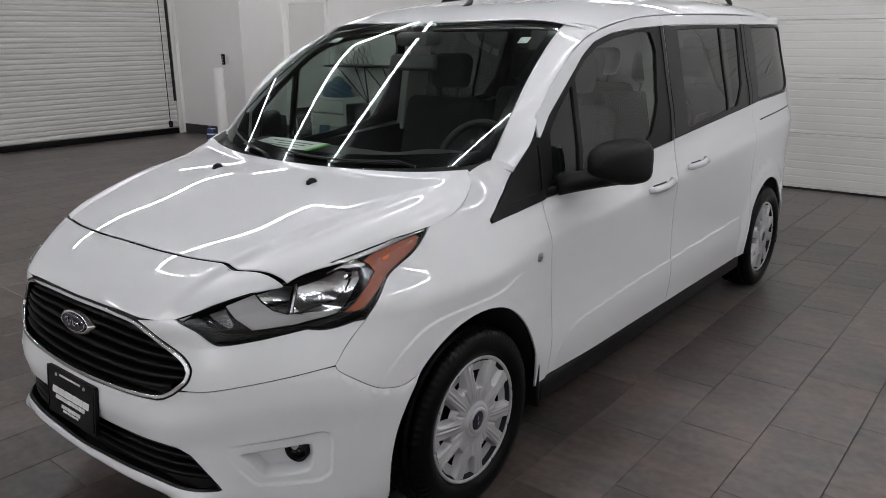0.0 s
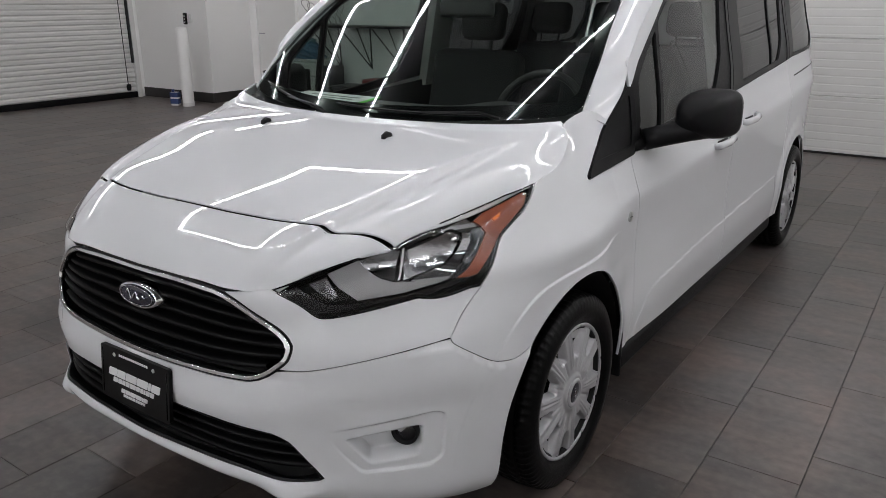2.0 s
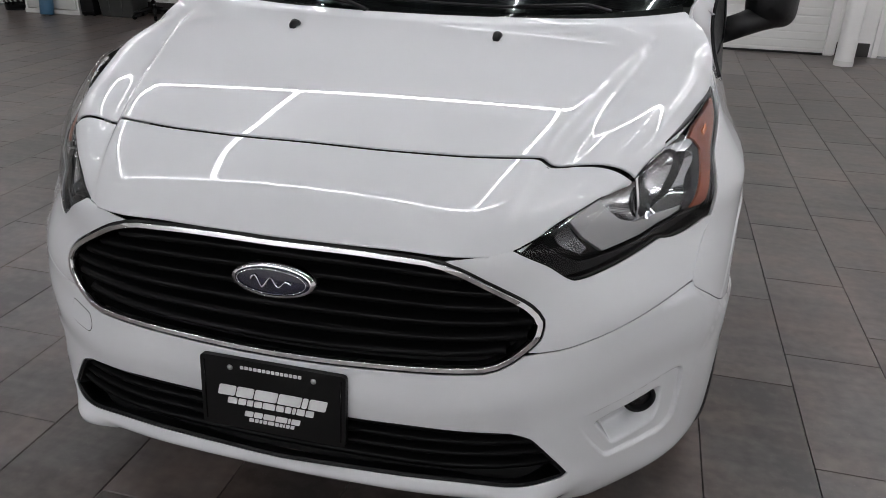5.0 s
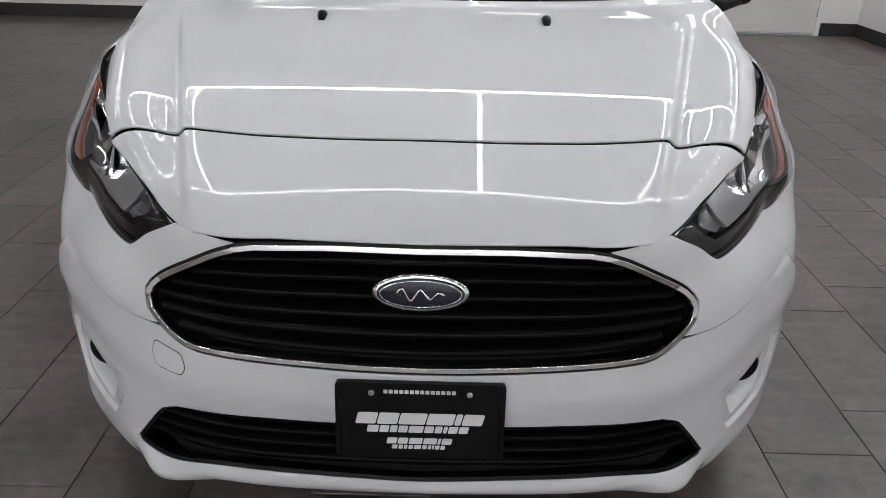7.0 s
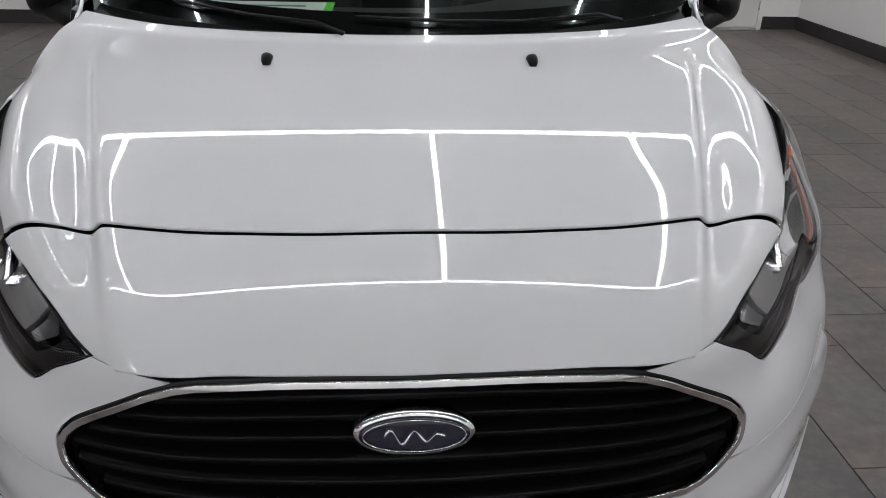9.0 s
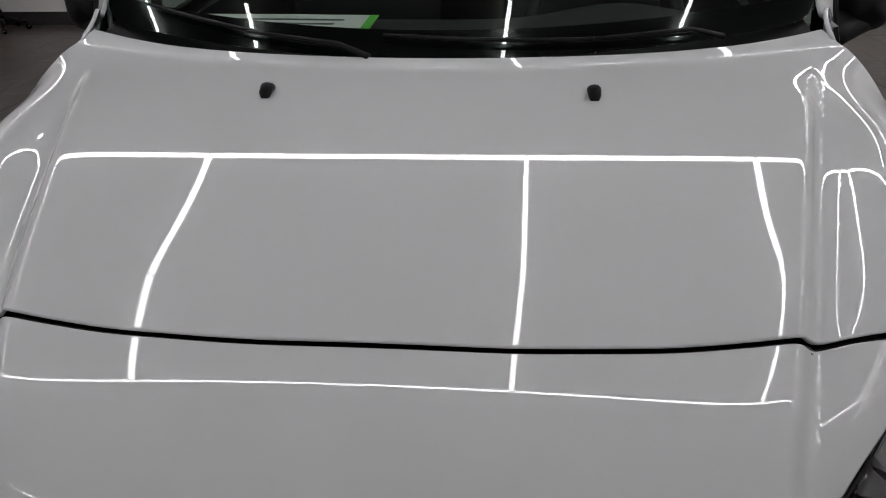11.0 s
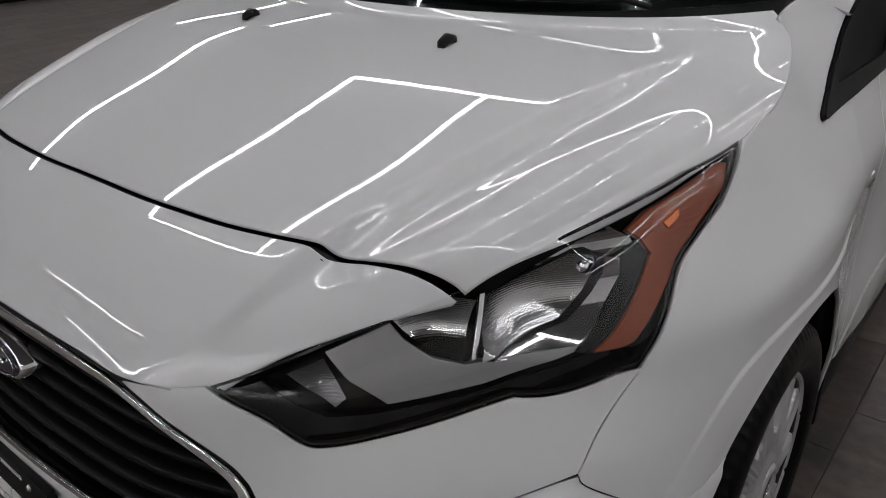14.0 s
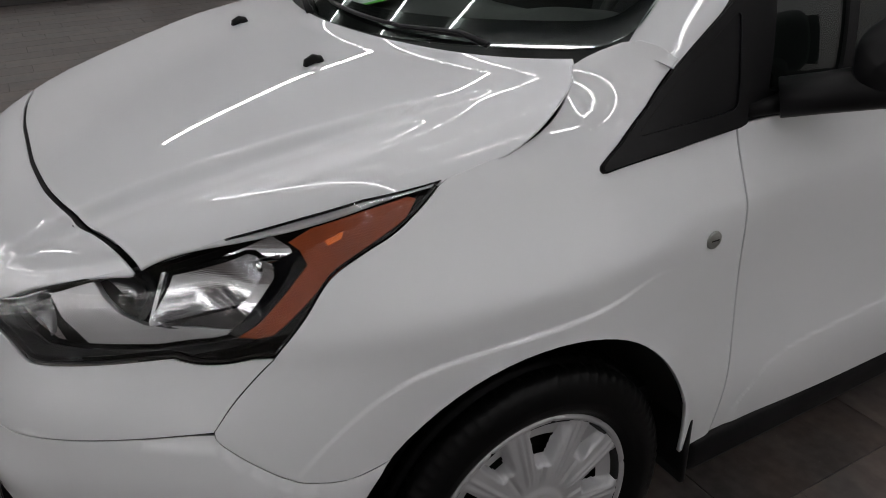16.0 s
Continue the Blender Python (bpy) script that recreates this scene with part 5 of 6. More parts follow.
# Door mirrors.
for s in (1, -1):
    mirror = hang("door_mirror", None, van, "matt black door mirror", Matrix.Diagonal((s, 1, 1, 1)))
    bm = bmesh.new()
    rows = []
    for t in np.linspace(0, 1, 13):
        y = 1.475 + 0.175 * t
        grow = math.sqrt(max(0.0, 1 - (1 - t) ** 2.6))
        cx, cz, hx, hz = 1.010 + 0.006 * t, 1.122 + 0.004 * t, 0.085 * grow + 0.004, 0.078 * grow + 0.004
        ring = []
        for k in range(32):
            a = 2 * math.pi * k / 32
            c, d = math.cos(a), math.sin(a)
            px = cx + hx * math.copysign(abs(c) ** 0.62, c) + 0.02 * t
            pz = cz + hz * math.copysign(abs(d) ** 0.62, d) - 0.10 * (px - 1.0) * (1 if d < 0 else -0.2)
            ring.append(bm.verts.new((px, y + 0.38 * (px - 1.0) , pz)))
        rows.append(ring)
    for a, b in zip(rows, rows[1:]):
        for k in range(32):
            bm.faces.new((a[k], a[(k + 1) % 32], b[(k + 1) % 32], b[k]))
    bm.faces.new(rows[0][::-1])
    bm.faces.new(rows[-1])
    bmesh.ops.recalc_face_normals(bm, faces=bm.faces[:])
    part("mirror_housing", bm, BLACK, mirror)
    part("mirror_arm", rod([(0.868, 1.43, 1.045), (0.92, 1.475, 1.058), (0.985, 1.54, 1.075), (1.06, 1.60, 1.075)], [0.044, 0.044, 0.048, 0.034], 16, flat=0.85), BLACK, mirror)
    part("mirror_foot", rod([(0.855, 1.36, 1.03), (0.868, 1.45, 1.035), (0.868, 1.60, 1.045)], [0.014, 0.022, 0.010], 10), BLACK, mirror)
    part("mirror_glass", block(0.955, 1.085, -0.002, 0.002, 1.065, 1.185, 0.001), CHROME, mirror, at=Matrix.Translation((0, 1.665, 0)) @ pose(0, 0, 0, 0, 0, 0))

# Door handles.
for owner, y0, y1, zc, rise in ((doors, 2.15, 2.40, 0.914, 0.012), (sliding, 2.59, 2.82, 0.960, 0.012)):
    for s, door in ((1, owner[0]), (-1, owner[1])):
        x = float(skin(at_y((y0 + y1) / 2, zc), np.array([zc]))[0][0])
        at = Matrix.Diagonal((s, 1, 1, 1))
        handle = hang("door_handle", None, door, "white door handle", at)
        part("handle_bar", rod([(x - 0.004, y0, zc), (x + 0.018, y0 + 0.03, zc + 0.002), (x + 0.030, (y0 + y1) / 2, zc + rise / 2), (x + 0.024, y1 - 0.04, zc + rise), (x + 0.002, y1 - 0.01, zc + rise)], [0.010, 0.013, 0.013, 0.014, 0.012], 12, flat=1.25), PAINT, handle)
        # No recess is cut; a black plate paints the shade behind the bar.
        part("handle_cup", block(x - 0.004, x + 0.0015, y0 + 0.045, y1 - 0.07, zc - 0.010, zc + 0.016, 0.001), SEAL_AND_GAP, handle)

# Cabin.
cabin = hang("cabin", None, van)
bm = bmesh.new()
dash = [(0.99, 1.075), (1.10, 1.105), (1.30, 1.12), (1.42, 1.10), (1.47, 1.05), (1.46, 0.90), (1.40, 0.70), (1.10, 0.60)]
rows = [[bm.verts.new((x, y + 0.06 * (abs(x) / 0.76) ** 2, z + (0.035 * math.exp(-((x - 0.38) / 0.16) ** 2) if 1.25 < y < 1.45 else 0))) for y, z in dash] for x in np.linspace(-0.77, 0.77, 41)]
for a, b in zip(rows, rows[1:]):
    for k in range(len(dash) - 1):
        bm.faces.new((a[k], a[k + 1], b[k + 1], b[k]))
part("dashboard", bm, CABIN_HARD, cabin, "charcoal dashboard")
wheel_ring = [(0.38 + 0.19 * math.cos(2 * math.pi * k / 40), 1.56 + 0.19 * 0.42 * math.sin(2 * math.pi * k / 40), 1.06 + 0.19 * 0.90 * math.sin(2 * math.pi * k / 40)) for k in range(41)]
sw = rod(wheel_ring, 0.016, 10, caps=False)
rod([(0.20, 1.56, 1.06), (0.38, 1.54, 1.05), (0.56, 1.56, 1.06)], [0.014, 0.05, 0.014], 10, sw)
rod([(0.38, 1.54, 1.05), (0.38, 1.42, 0.97)], 0.03, 10, sw)
part("steering_wheel", sw, CABIN_HARD, cabin)


def seat(x, y, wide=0.26, head=True):
    ob = hang("front_seat" if y < 2.3 else "rear_seat", None, cabin, "charcoal cloth seat")
    part("cushion", block(x - wide, x + wide, y - 0.28, y + 0.26, 0.55, 0.72, 0.06, 3), CABIN, ob)
    back_bm = block(-wide, wide, -0.07, 0.07, 0.0, 0.62, 0.055, 3)
    part("seat_back", back_bm, CABIN, ob, at=pose(x, y + 0.24, 0.66, -14, 0, 0))
    if head:
        hr = block(-0.125, 0.125, -0.05, 0.05, 0.67, 0.86, 0.045, 3)
        rod([(-0.06, 0, 0.56), (-0.06, 0, 0.70)], 0.006, 6, hr)
        rod([(0.06, 0, 0.56), (0.06, 0, 0.70)], 0.006, 6, hr)
        part("headrest", hr, CABIN, ob, at=pose(x, y + 0.24, 0.66, -14, 0, 0))


seat(0.38, 1.95)
seat(-0.38, 1.95)
seat(0.40, 2.85)
seat(-0.05, 2.85, 0.18)
seat(-0.45, 2.85, 0.20)
seat(0.32, 3.60)
seat(-0.32, 3.60)
bm = bmesh.new()
grid = [[bm.verts.new(tuple(roof_top(np.array([x]), np.array([y]))[0] * (0.97, 1, 1) - (0, 0, 0.045))) for x in np.linspace(-0.74, 0.74, 9)] for y in np.linspace(1.83, 4.5, 12)]
for a, b in zip(grid, grid[1:]):
    for k in range(8):
        bm.faces.new((a[k], b[k], b[k + 1], a[k + 1]))
part("headlining", bm, LINING, cabin, "light grey headlining")
for s in (1, -1):
    for y0, y1 in ((2.42, 2.60), (3.54, 3.68)):
        bm = bmesh.new()
        rods = [(float(skin(at_y(y, z), np.array([z]))[0][0]) - 0.035, y, z) for y, z in ((y0, 1.05), (y0 + 0.01, 1.63))]
        for (xa, ya, za), (xb, yb, zb) in zip(rods, rods[1:]):
            q = [bm.verts.new((s * xa, y0, za)), bm.verts.new((s * xa, y1, za)), bm.verts.new((s * xb, y1, zb)), bm.verts.new((s * xb, y0, zb))]
            bm.faces.new(q)
            q2 = [bm.verts.new((v.co.x - s * 0.05, v.co.y, v.co.z)) for v in q]
            bm.faces.new(q2[::-1])
            for k in range(4):
                bm.faces.new((q[k], q[(k + 1) % 4], q2[(k + 1) % 4], q2[k]))
        part("cabin_pillar", bm, CABIN_HARD if y0 > 3 else LINING, cabin, smooth=False)
    bm = bmesh.new()
    line = [(1.42, 1.03), (2.48, 1.085), (2.7, 1.11), (3.6, 1.17), (4.4, 1.20)]
    top = [bm.verts.new((s * 0.82, y, z)) for y, z in line]
    low = [bm.verts.new((s * 0.80, y, 0.30)) for y, z in line]
    for k in range(len(line) - 1):
        bm.faces.new((top[k], top[k + 1], low[k + 1], low[k]))
    part("door_lining", bm, CABIN_HARD, cabin)
part("cabin_floor", block(-0.78, 0.78, 0.9, 4.55, 0.36, 0.40), CABIN, cabin, smooth=False)
part("sensor_box", block(-0.09, 0.09, 1.60, 1.72, 1.545, 1.605, 0.02), CABIN_HARD, cabin, "black camera box at the top of the windscreen", at=pose(0, 0, 0))
im = block(-0.12, 0.12, -0.02, 0.02, -0.035, 0.035, 0.015, 3)
part("rear_view_mirror", im, CABIN_HARD, cabin, at=pose(0.02, 1.60, 1.475, -10, 0, 8))


# ---- the hall ----
BACK_Y, LEFT_X, RIGHT_X, FRONT_Y = 7.46, -9.70, 4.50, -8.2


def setting(name, bm, mat, label, category, smooth=False):
    return tagged(part(name, bm, mat, None, smooth=smooth), label, category, kind="structure")


slab = block(LEFT_X - 0.3, RIGHT_X + 0.3, FRONT_Y - 0.3, BACK_Y + 0.3, -0.30, -0.006)
floor = setting("floor", slab, GROUT, "dark grey floor of staggered porcelain tiles", "floor")
setting("wall_back", block(LEFT_X, RIGHT_X + 0.2, BACK_Y, BACK_Y + 0.25, 0, CEILING), WALL, "plain white painted wall", "wall")
setting("wall_right", block(RIGHT_X, RIGHT_X + 0.2, FRONT_Y, BACK_Y, 0, CEILING), WALL, "plain white painted wall", "wall")
setting("wall_left", block(LEFT_X - 0.2, LEFT_X, FRONT_Y, BACK_Y + 0.25, 0, CEILING), WALL, "plain white painted wall", "wall")
# Never in view: this wall is added to close the hall and bounce light.
setting("wall_front", block(LEFT_X - 0.2, RIGHT_X + 0.2, FRONT_Y - 0.2, FRONT_Y, 0, CEILING), WALL, "plain white painted wall", "wall")
setting("ceiling", block(LEFT_X - 0.2, RIGHT_X + 0.2, FRONT_Y - 0.2, BACK_Y + 0.25, CEILING, CEILING + 0.2), CEIL, "dark grey ceiling carrying rows of tube lights", "ceiling")
setting("wall_step", block(LEFT_X, -7.95, 6.62, BACK_Y, 0, CEILING), WALL, "white wall corner standing forward", "wall")


def skirting(x0, y0, x1, y1, h=0.135):
    """A dark tile skirting along a wall."""
    lo, hi = (min(x0, x1), min(y0, y1)), (max(x0, x1), max(y0, y1))
    setting("baseboard", block(lo[0], hi[0], lo[1], hi[1], 0, h, 0.003), BASE, "dark grey tile skirting along the wall", "baseboard")


skirting(RIGHT_X - 0.012, FRONT_Y, RIGHT_X, BACK_Y)
skirting(4.09, BACK_Y - 0.012, RIGHT_X - 0.012, BACK_Y)
skirting(2.52, BACK_Y - 0.012, 2.83, BACK_Y)
skirting(LEFT_X, 6.60, -7.94, 6.62, 0.15)
skirting(-7.95, 6.62, -7.938, BACK_Y, 0.15)
skirting(-7.0, BACK_Y - 0.012, -1.6, BACK_Y)
skirting(LEFT_X, FRONT_Y, LEFT_X + 0.012, 1.8, 0.15)


def light_row(points, name="light_tube"):
    """One straight lit tube in its housing under the ceiling; also makes the added fill rows."""
    (x0, y0), (x1, y1) = points
    thing = tagged(new(name), "white linear tube light under the ceiling, some rows added as fill", "light", group="tube lights")
    w = 0.019
    lo, hi = (min(x0, x1) - w, min(y0, y1) - w), (max(x0, x1) + w, max(y0, y1) + w)
    part("body", block(lo[0], hi[0], lo[1], hi[1], CEILING - 0.035, CEILING - 0.004, 0.004), TUBE_BODY, thing, smooth=False)
    part("diffuser", block(lo[0] + 0.005, hi[0] - 0.005, lo[1] + 0.005, hi[1] - 0.005, CEILING - 0.06, CEILING - 0.034), TUBE, thing, smooth=False)
    return thing


# Frames of tubes: long rows joined by cross rows at their ends.
ROWS = (-3.145, -1.80, 0.274, 1.692, 3.55)
# Rows below y -4.4, starting past y 3.2, or at x 4.15: added fill.
for xs, y0, y1, cross in ((ROWS, 0.028, 3.05, (0.028, 3.05)), ((-5.85,), 0.1, 4.1, ()), ((-7.3, -5.5, -3.50, -1.6, 0.17, 2.0, 3.70), -4.4, -4.4, (-7.8, -6.95, -6.1, -5.25, -4.4)), ((-7.4, -5.5), 4.2, 6.4, (6.4,)), ((-1.88, 0.17, 2.02), 7.0, 7.0, (7.0,)), ((2.9, 3.70), 3.3, 6.8, ()), ((4.15,), -0.46, 2.96, ())):
    for x in xs if y1 > y0 else ():
        for k in range(2):
            light_row(((x, y0 + 0.03 + (y1 - y0) / 2 * k), (x, y0 - 0.03 + (y1 - y0) / 2 * (k + 1))))
    for y in cross:
        for xa, xb in zip(xs, xs[1:]):
            light_row(((xa + 0.03, y), (xb - 0.03, y)))
light_row(((-5.8, -2.5), (-4.3, -2.5)))
light_row(((-4.2, -2.5), (-3.0, -2.5)))

# Sectional overhead door in the back wall.
gate = tagged(new("overhead_door"), "closed off-white sectional overhead door with shallow grooves", "garage door", kind="structure")
for k in range(6):
    bm = bmesh.new()
    z0, z1 = 0.02 + 0.56 * k, 0.02 + 0.56 * (k + 1) - 0.004
    prof = [(z0, 0.012)]
    for j in range(7):
        c = z0 + (z1 - z0) * (j + 0.5) / 7
        prof += [(c - 0.010, 0.0), (c - 0.003, 0.0022), (c + 0.003, 0.0022), (c + 0.010, 0.0)]
    prof = [(z0, 0.006), (z0 + 0.006, 0.0)] + prof[1:] + [(z1 - 0.006, 0.0), (z1, 0.006)]
    rows = [[bm.verts.new((x, BACK_Y - 0.045 + d, z)) for z, d in prof] for x in (-1.55, 2.40)]
    for j in range(len(prof) - 1):
        bm.faces.new((rows[0][j], rows[1][j], rows[1][j + 1], rows[0][j + 1]))
    part("panel", bm, DOOR_PAINT, gate, smooth=False)
part("bottom_seal", block(-1.55, 2.40, BACK_Y - 0.05, BACK_Y - 0.01, 0.0, 0.022, 0.004), SEAL_AND_GAP, gate, "black rubber bottom seal")
for x in (-1.62, 2.40):
    part("jamb", block(x, x + 0.09, BACK_Y - 0.075, BACK_Y, 0, CEILING, 0.006), WALL, gate, smooth=False)

# Roll-up shutter in the left wall.
shutter = tagged(new("rolling_shutter"), "closed grey-white steel rolling shutter of narrow slats", "garage door", kind="structure")
n_slats = int(3.5 / 0.0762)
for k in range(n_slats):
    bm = bmesh.new()
    z0 = 0.09 + 0.0762 * k
    prof = [(z0, 0.004), (z0 + 0.008, 0.014), (z0 + 0.022, 0.022), (z0 + 0.05, 0.022), (z0 + 0.064, 0.016), (z0 + 0.0755, 0.004)]
    rows = [[bm.verts.new((LEFT_X + d, y, z)) for z, d in prof] for y in (1.9, 6.44)]
    for j in range(len(prof) - 1):
        bm.faces.new((rows[0][j], rows[0][j + 1], rows[1][j + 1], rows[1][j]))
    part("slat", bm, CURTAIN, shutter, smooth=False)
part("bottom_bar", block(LEFT_X, LEFT_X + 0.05, 1.9, 6.44, 0.0, 0.09, 0.005), BLACK, shutter, "black rubber bottom bar")
for y in (1.82, 6.44):
    part("guide", block(LEFT_X, LEFT_X + 0.07, y, y + 0.08, 0, CEILING, 0.004), CURTAIN, shutter, smooth=False)
part("guide_seal", block(LEFT_X + 0.03, LEFT_X + 0.055, 6.40, 6.44, 0.55, CEILING, 0.002), SEAL_AND_GAP, shutter, "black brush seal", smooth=False)
part("cord", rod([(LEFT_X + 0.05, 6.28, 3.6), (LEFT_X + 0.05, 6.28, 0.18)], 0.006, 6), SEAL_AND_GAP, shutter, "black cord")
part("cord_weight", turned([(0, 0.10), (0.03, 0.10), (0.04, 0.06), (0.03, 0.0), (0, 0)], 16), BLACK, shutter, at=Matrix.Translation((LEFT_X + 0.06, 6.28, 0.12)))


def bollard(x, y, h=1.15, r=0.085):
    bm = turned([(r, 0), (r, h - 0.05), (r * 0.9, h - 0.018), (r * 0.6, h - 0.004), (0, h)], 32)
    ob = part("bollard", bm, WALL, None)
    tagged(ob, "white painted steel bollard standing on the tiles", "bollard", group="bollards")
    part("base_ring", turned([(r + 0.002, 0.0), (r + 0.004, 0.03), (r, 0.05)], 32), DOOR_PAINT, ob)
    ob.matrix_basis = pose(x, y, 0)
    return ob


bollard(-8.00, 6.18)
bollard(2.50, 6.92)


def steel_door(name, x0, x1, y, hinge_right=True):
    """A flush door in a steel frame on the back wall."""
    d = tagged(new(name), "closed off-white flush steel door in a white frame", "door", kind="structure")
    part("door_leaf", block(x0, x1, y - 0.02, y - 0.002, 0.03, 2.10, 0.003), DOOR_PAINT, d, smooth=False)
    for a, b in ((x0 - 0.055, x0 - 0.003), (x1 + 0.003, x1 + 0.055)):
        part("door_frame", block(a, b, y - 0.04, y, 0, 2.16, 0.004), WALL, d, smooth=False)
    part("door_frame", block(x0 - 0.055, x1 + 0.055, y - 0.041, y, 2.105, 2.16, 0.004), WALL, d, smooth=False)
    part("threshold", block(x0, x1, y - 0.06, y, 0.0, 0.016, 0.003), SATIN, d, "metal threshold", smooth=False)
    for z in (0.25, 1.05, 1.85):
        part("hinge", rod([((x1 if hinge_right else x0) + 0.002, y - 0.028, z - 0.05), ((x1 if hinge_right else x0) + 0.002, y - 0.028, z + 0.05)], 0.009, 8), SATIN, d)
    part("lever", rod([((x0 if hinge_right else x1) + (0.07 if hinge_right else -0.07), y - 0.06, 1.02), ((x0 if hinge_right else x1) + (0.18 if hinge_right else -0.18), y - 0.06, 1.02)], 0.009, 8), SATIN, d)
    return d


steel_door("door_1", 2.91, 4.03, BACK_Y)
steel_door("door_2", -7.75, -6.90, BACK_Y)


# ---- loose things in the hall ----
PLASTIC = material("grey_bin_plastic", (0.06, 0.062, 0.06), 0.45, grain=0.2, scale=60, wear=0.25, wear_scale=6)
MILKY = material("milky_drawer_plastic", (0.66, 0.67, 0.64), 0.35, grain=0.1, scale=40, wear=0.15, wear_scale=5)
BLUE_FOIL = material("blue_plastic_film", (0.045, 0.13, 0.22), 0.35, grain=0.3, scale=20, bump=0.5, bump_scale=40)
TEAL_FOIL = material("teal_plastic_film", (0.08, 0.22, 0.24), 0.35, grain=0.3, scale=20, bump=0.5, bump_scale=40)
RED_VINYL = material("red_vinyl", (0.32, 0.025, 0.03), 0.4, grain=0.2, scale=120, wear=0.2, wear_scale=8)
CAN_BLUE = material("blue_can_print", (0.03, 0.055, 0.16), 0.4, grain=0.2)

# Thermostat with its plate on the forward wall corner.
thermo = tagged(new("thermostat"), "small black control box beside a white switch plate on the wall", "thermostat")
thermo.matrix_basis = pose(0, -0.1, 0)
part("control_box", block(-8.475, -8.405, 6.690, 6.718, 1.165, 1.335, 0.006), BLACK_GLOSS, thermo)
for k in range(3):
    part("button", block(-8.452, -8.430, 6.687, 6.691, 1.19 + 0.045 * k, 1.205 + 0.045 * k, 0.001), WHITE_PRINT, thermo, smooth=False)
part("switch_plate", block(-8.385, -8.305, 6.708, 6.7185, 1.185, 1.315, 0.003), DOOR_PAINT, thermo)
for k in range(2):
    part("switch", block(-8.36, -8.33, 6.703, 6.709, 1.20 + 0.055 * k, 1.24 + 0.055 * k, 0.002), WHITE_PRINT, thermo)

# Black perforated waste basket.
basket = tagged(new("waste_basket"), "black perforated waste basket on the tiles", "basket")
bm = bmesh.new()
n, rows = 36, 14
ring = [[bm.verts.new(((0.17 + 0.055 * j / rows) * math.cos(2 * math.pi * (k + 0.5 * (j % 2)) / n), (0.17 + 0.055 * j / rows) * math.sin(2 * math.pi * (k + 0.5 * (j % 2)) / n), 0.48 * j / rows)) for k in range(n)] for j in range(rows + 1)]
for j in range(rows):
    for k in range(n):
        if 1 < j < rows - 2 and (k + j) % 2 == 0:
            continue
        bm.faces.new((ring[j][k], ring[j][(k + 1) % n], ring[j + 1][(k + 1) % n], ring[j + 1][k]))
bm.faces.new(ring[0][::-1])
part("mesh_wall", bm, BLACK, basket, smooth=False)
part("rim", rod([(0.226 * math.cos(2 * math.pi * k / 40), 0.226 * math.sin(2 * math.pi * k / 40), 0.48) for k in range(41)], 0.009, 8, caps=False), BLACK_GLOSS, basket)
part("base", turned([(0.172, 0.0), (0.176, 0.02), (0.165, 0.02), (0, 0.015)], 36), BLACK, basket)
basket.matrix_basis = pose(-7.11, 7.20, 0)

# Drawer tower with a bag of film on it.
tower = tagged(new("drawer_tower"), "white plastic drawer tower with three milky drawers", "drawers")
tower.matrix_basis = pose(0, -0.25, 0)
for x in (-6.84, -6.10):
    part("side_panel", block(x, x + 0.03, 7.24, 7.66, 0.03, 0.68, 0.008), DOOR_PAINT, tower, smooth=False)
part("top", block(-6.85, -6.06, 7.23, 7.67, 0.67, 0.70, 0.008), DOOR_PAINT, tower, smooth=False)
part("base", block(-6.85, -6.06, 7.23, 7.67, 0.0, 0.05, 0.008), DOOR_PAINT, tower, smooth=False)
part("back_panel", block(-6.82, -6.09, 7.645, 7.66, 0.05, 0.67), DOOR_PAINT, tower, smooth=False)
for k in range(3):
    z = 0.06 + 0.205 * k
    drawer = part("drawer", block(-6.80, -6.11, 7.235, 7.62, z, z + 0.185, 0.012), MILKY, tower, "milky translucent drawer")
    part("drawer_lip", block(-6.80, -6.11, 7.215, 7.24, z + 0.155, z + 0.188, 0.006), DOOR_PAINT, drawer)


def crumpled(w, d, h, seed, n=22):
    """A soft bag: a dome pushed in and out by creases."""
    rng = random.Random(seed)
    waves = [(rng.uniform(2, 9), rng.uniform(2, 9), rng.uniform(0, 6), rng.uniform(0.02, 0.06)) for _ in range(9)]
    bm = bmesh.new()
    rings = []
    for j in range(n):
        v = j / (n - 1)
        ring = []
        for k in range(n * 2):
            a = 2 * math.pi * k / (n * 2)
            r = math.sqrt(max(0.0, 1 - v ** 2.2)) * (1 + sum(m * math.sin(p * a + q * 3 * v + s) for p, q, s, m in ((round(p), q, s, m) for p, q, s, m in waves)))
            ring.append(bm.verts.new((w * r * math.cos(a), d * r * math.sin(a), h * v)))
        rings.append(ring)
    for a, b in zip(rings, rings[1:]):
        for k in range(n * 2):
            bm.faces.new((a[k], a[(k + 1) % (n * 2)], b[(k + 1) % (n * 2)], b[k]))
    bm.faces.new(rings[0][::-1])
    return bm


bag = tagged(part("plastic_bag", crumpled(0.27, 0.17, 0.26, 3), BLUE_FOIL, None), "crumpled blue plastic bag lying on the drawer tower", "bag")
bag.matrix_basis = pose(-6.42, 7.19, 0.70)
part("bag_knot", crumpled(0.10, 0.08, 0.10, 5, 12), TEAL_FOIL, bag, "teal gathered neck", at=pose(0.02, 0, 0.21))

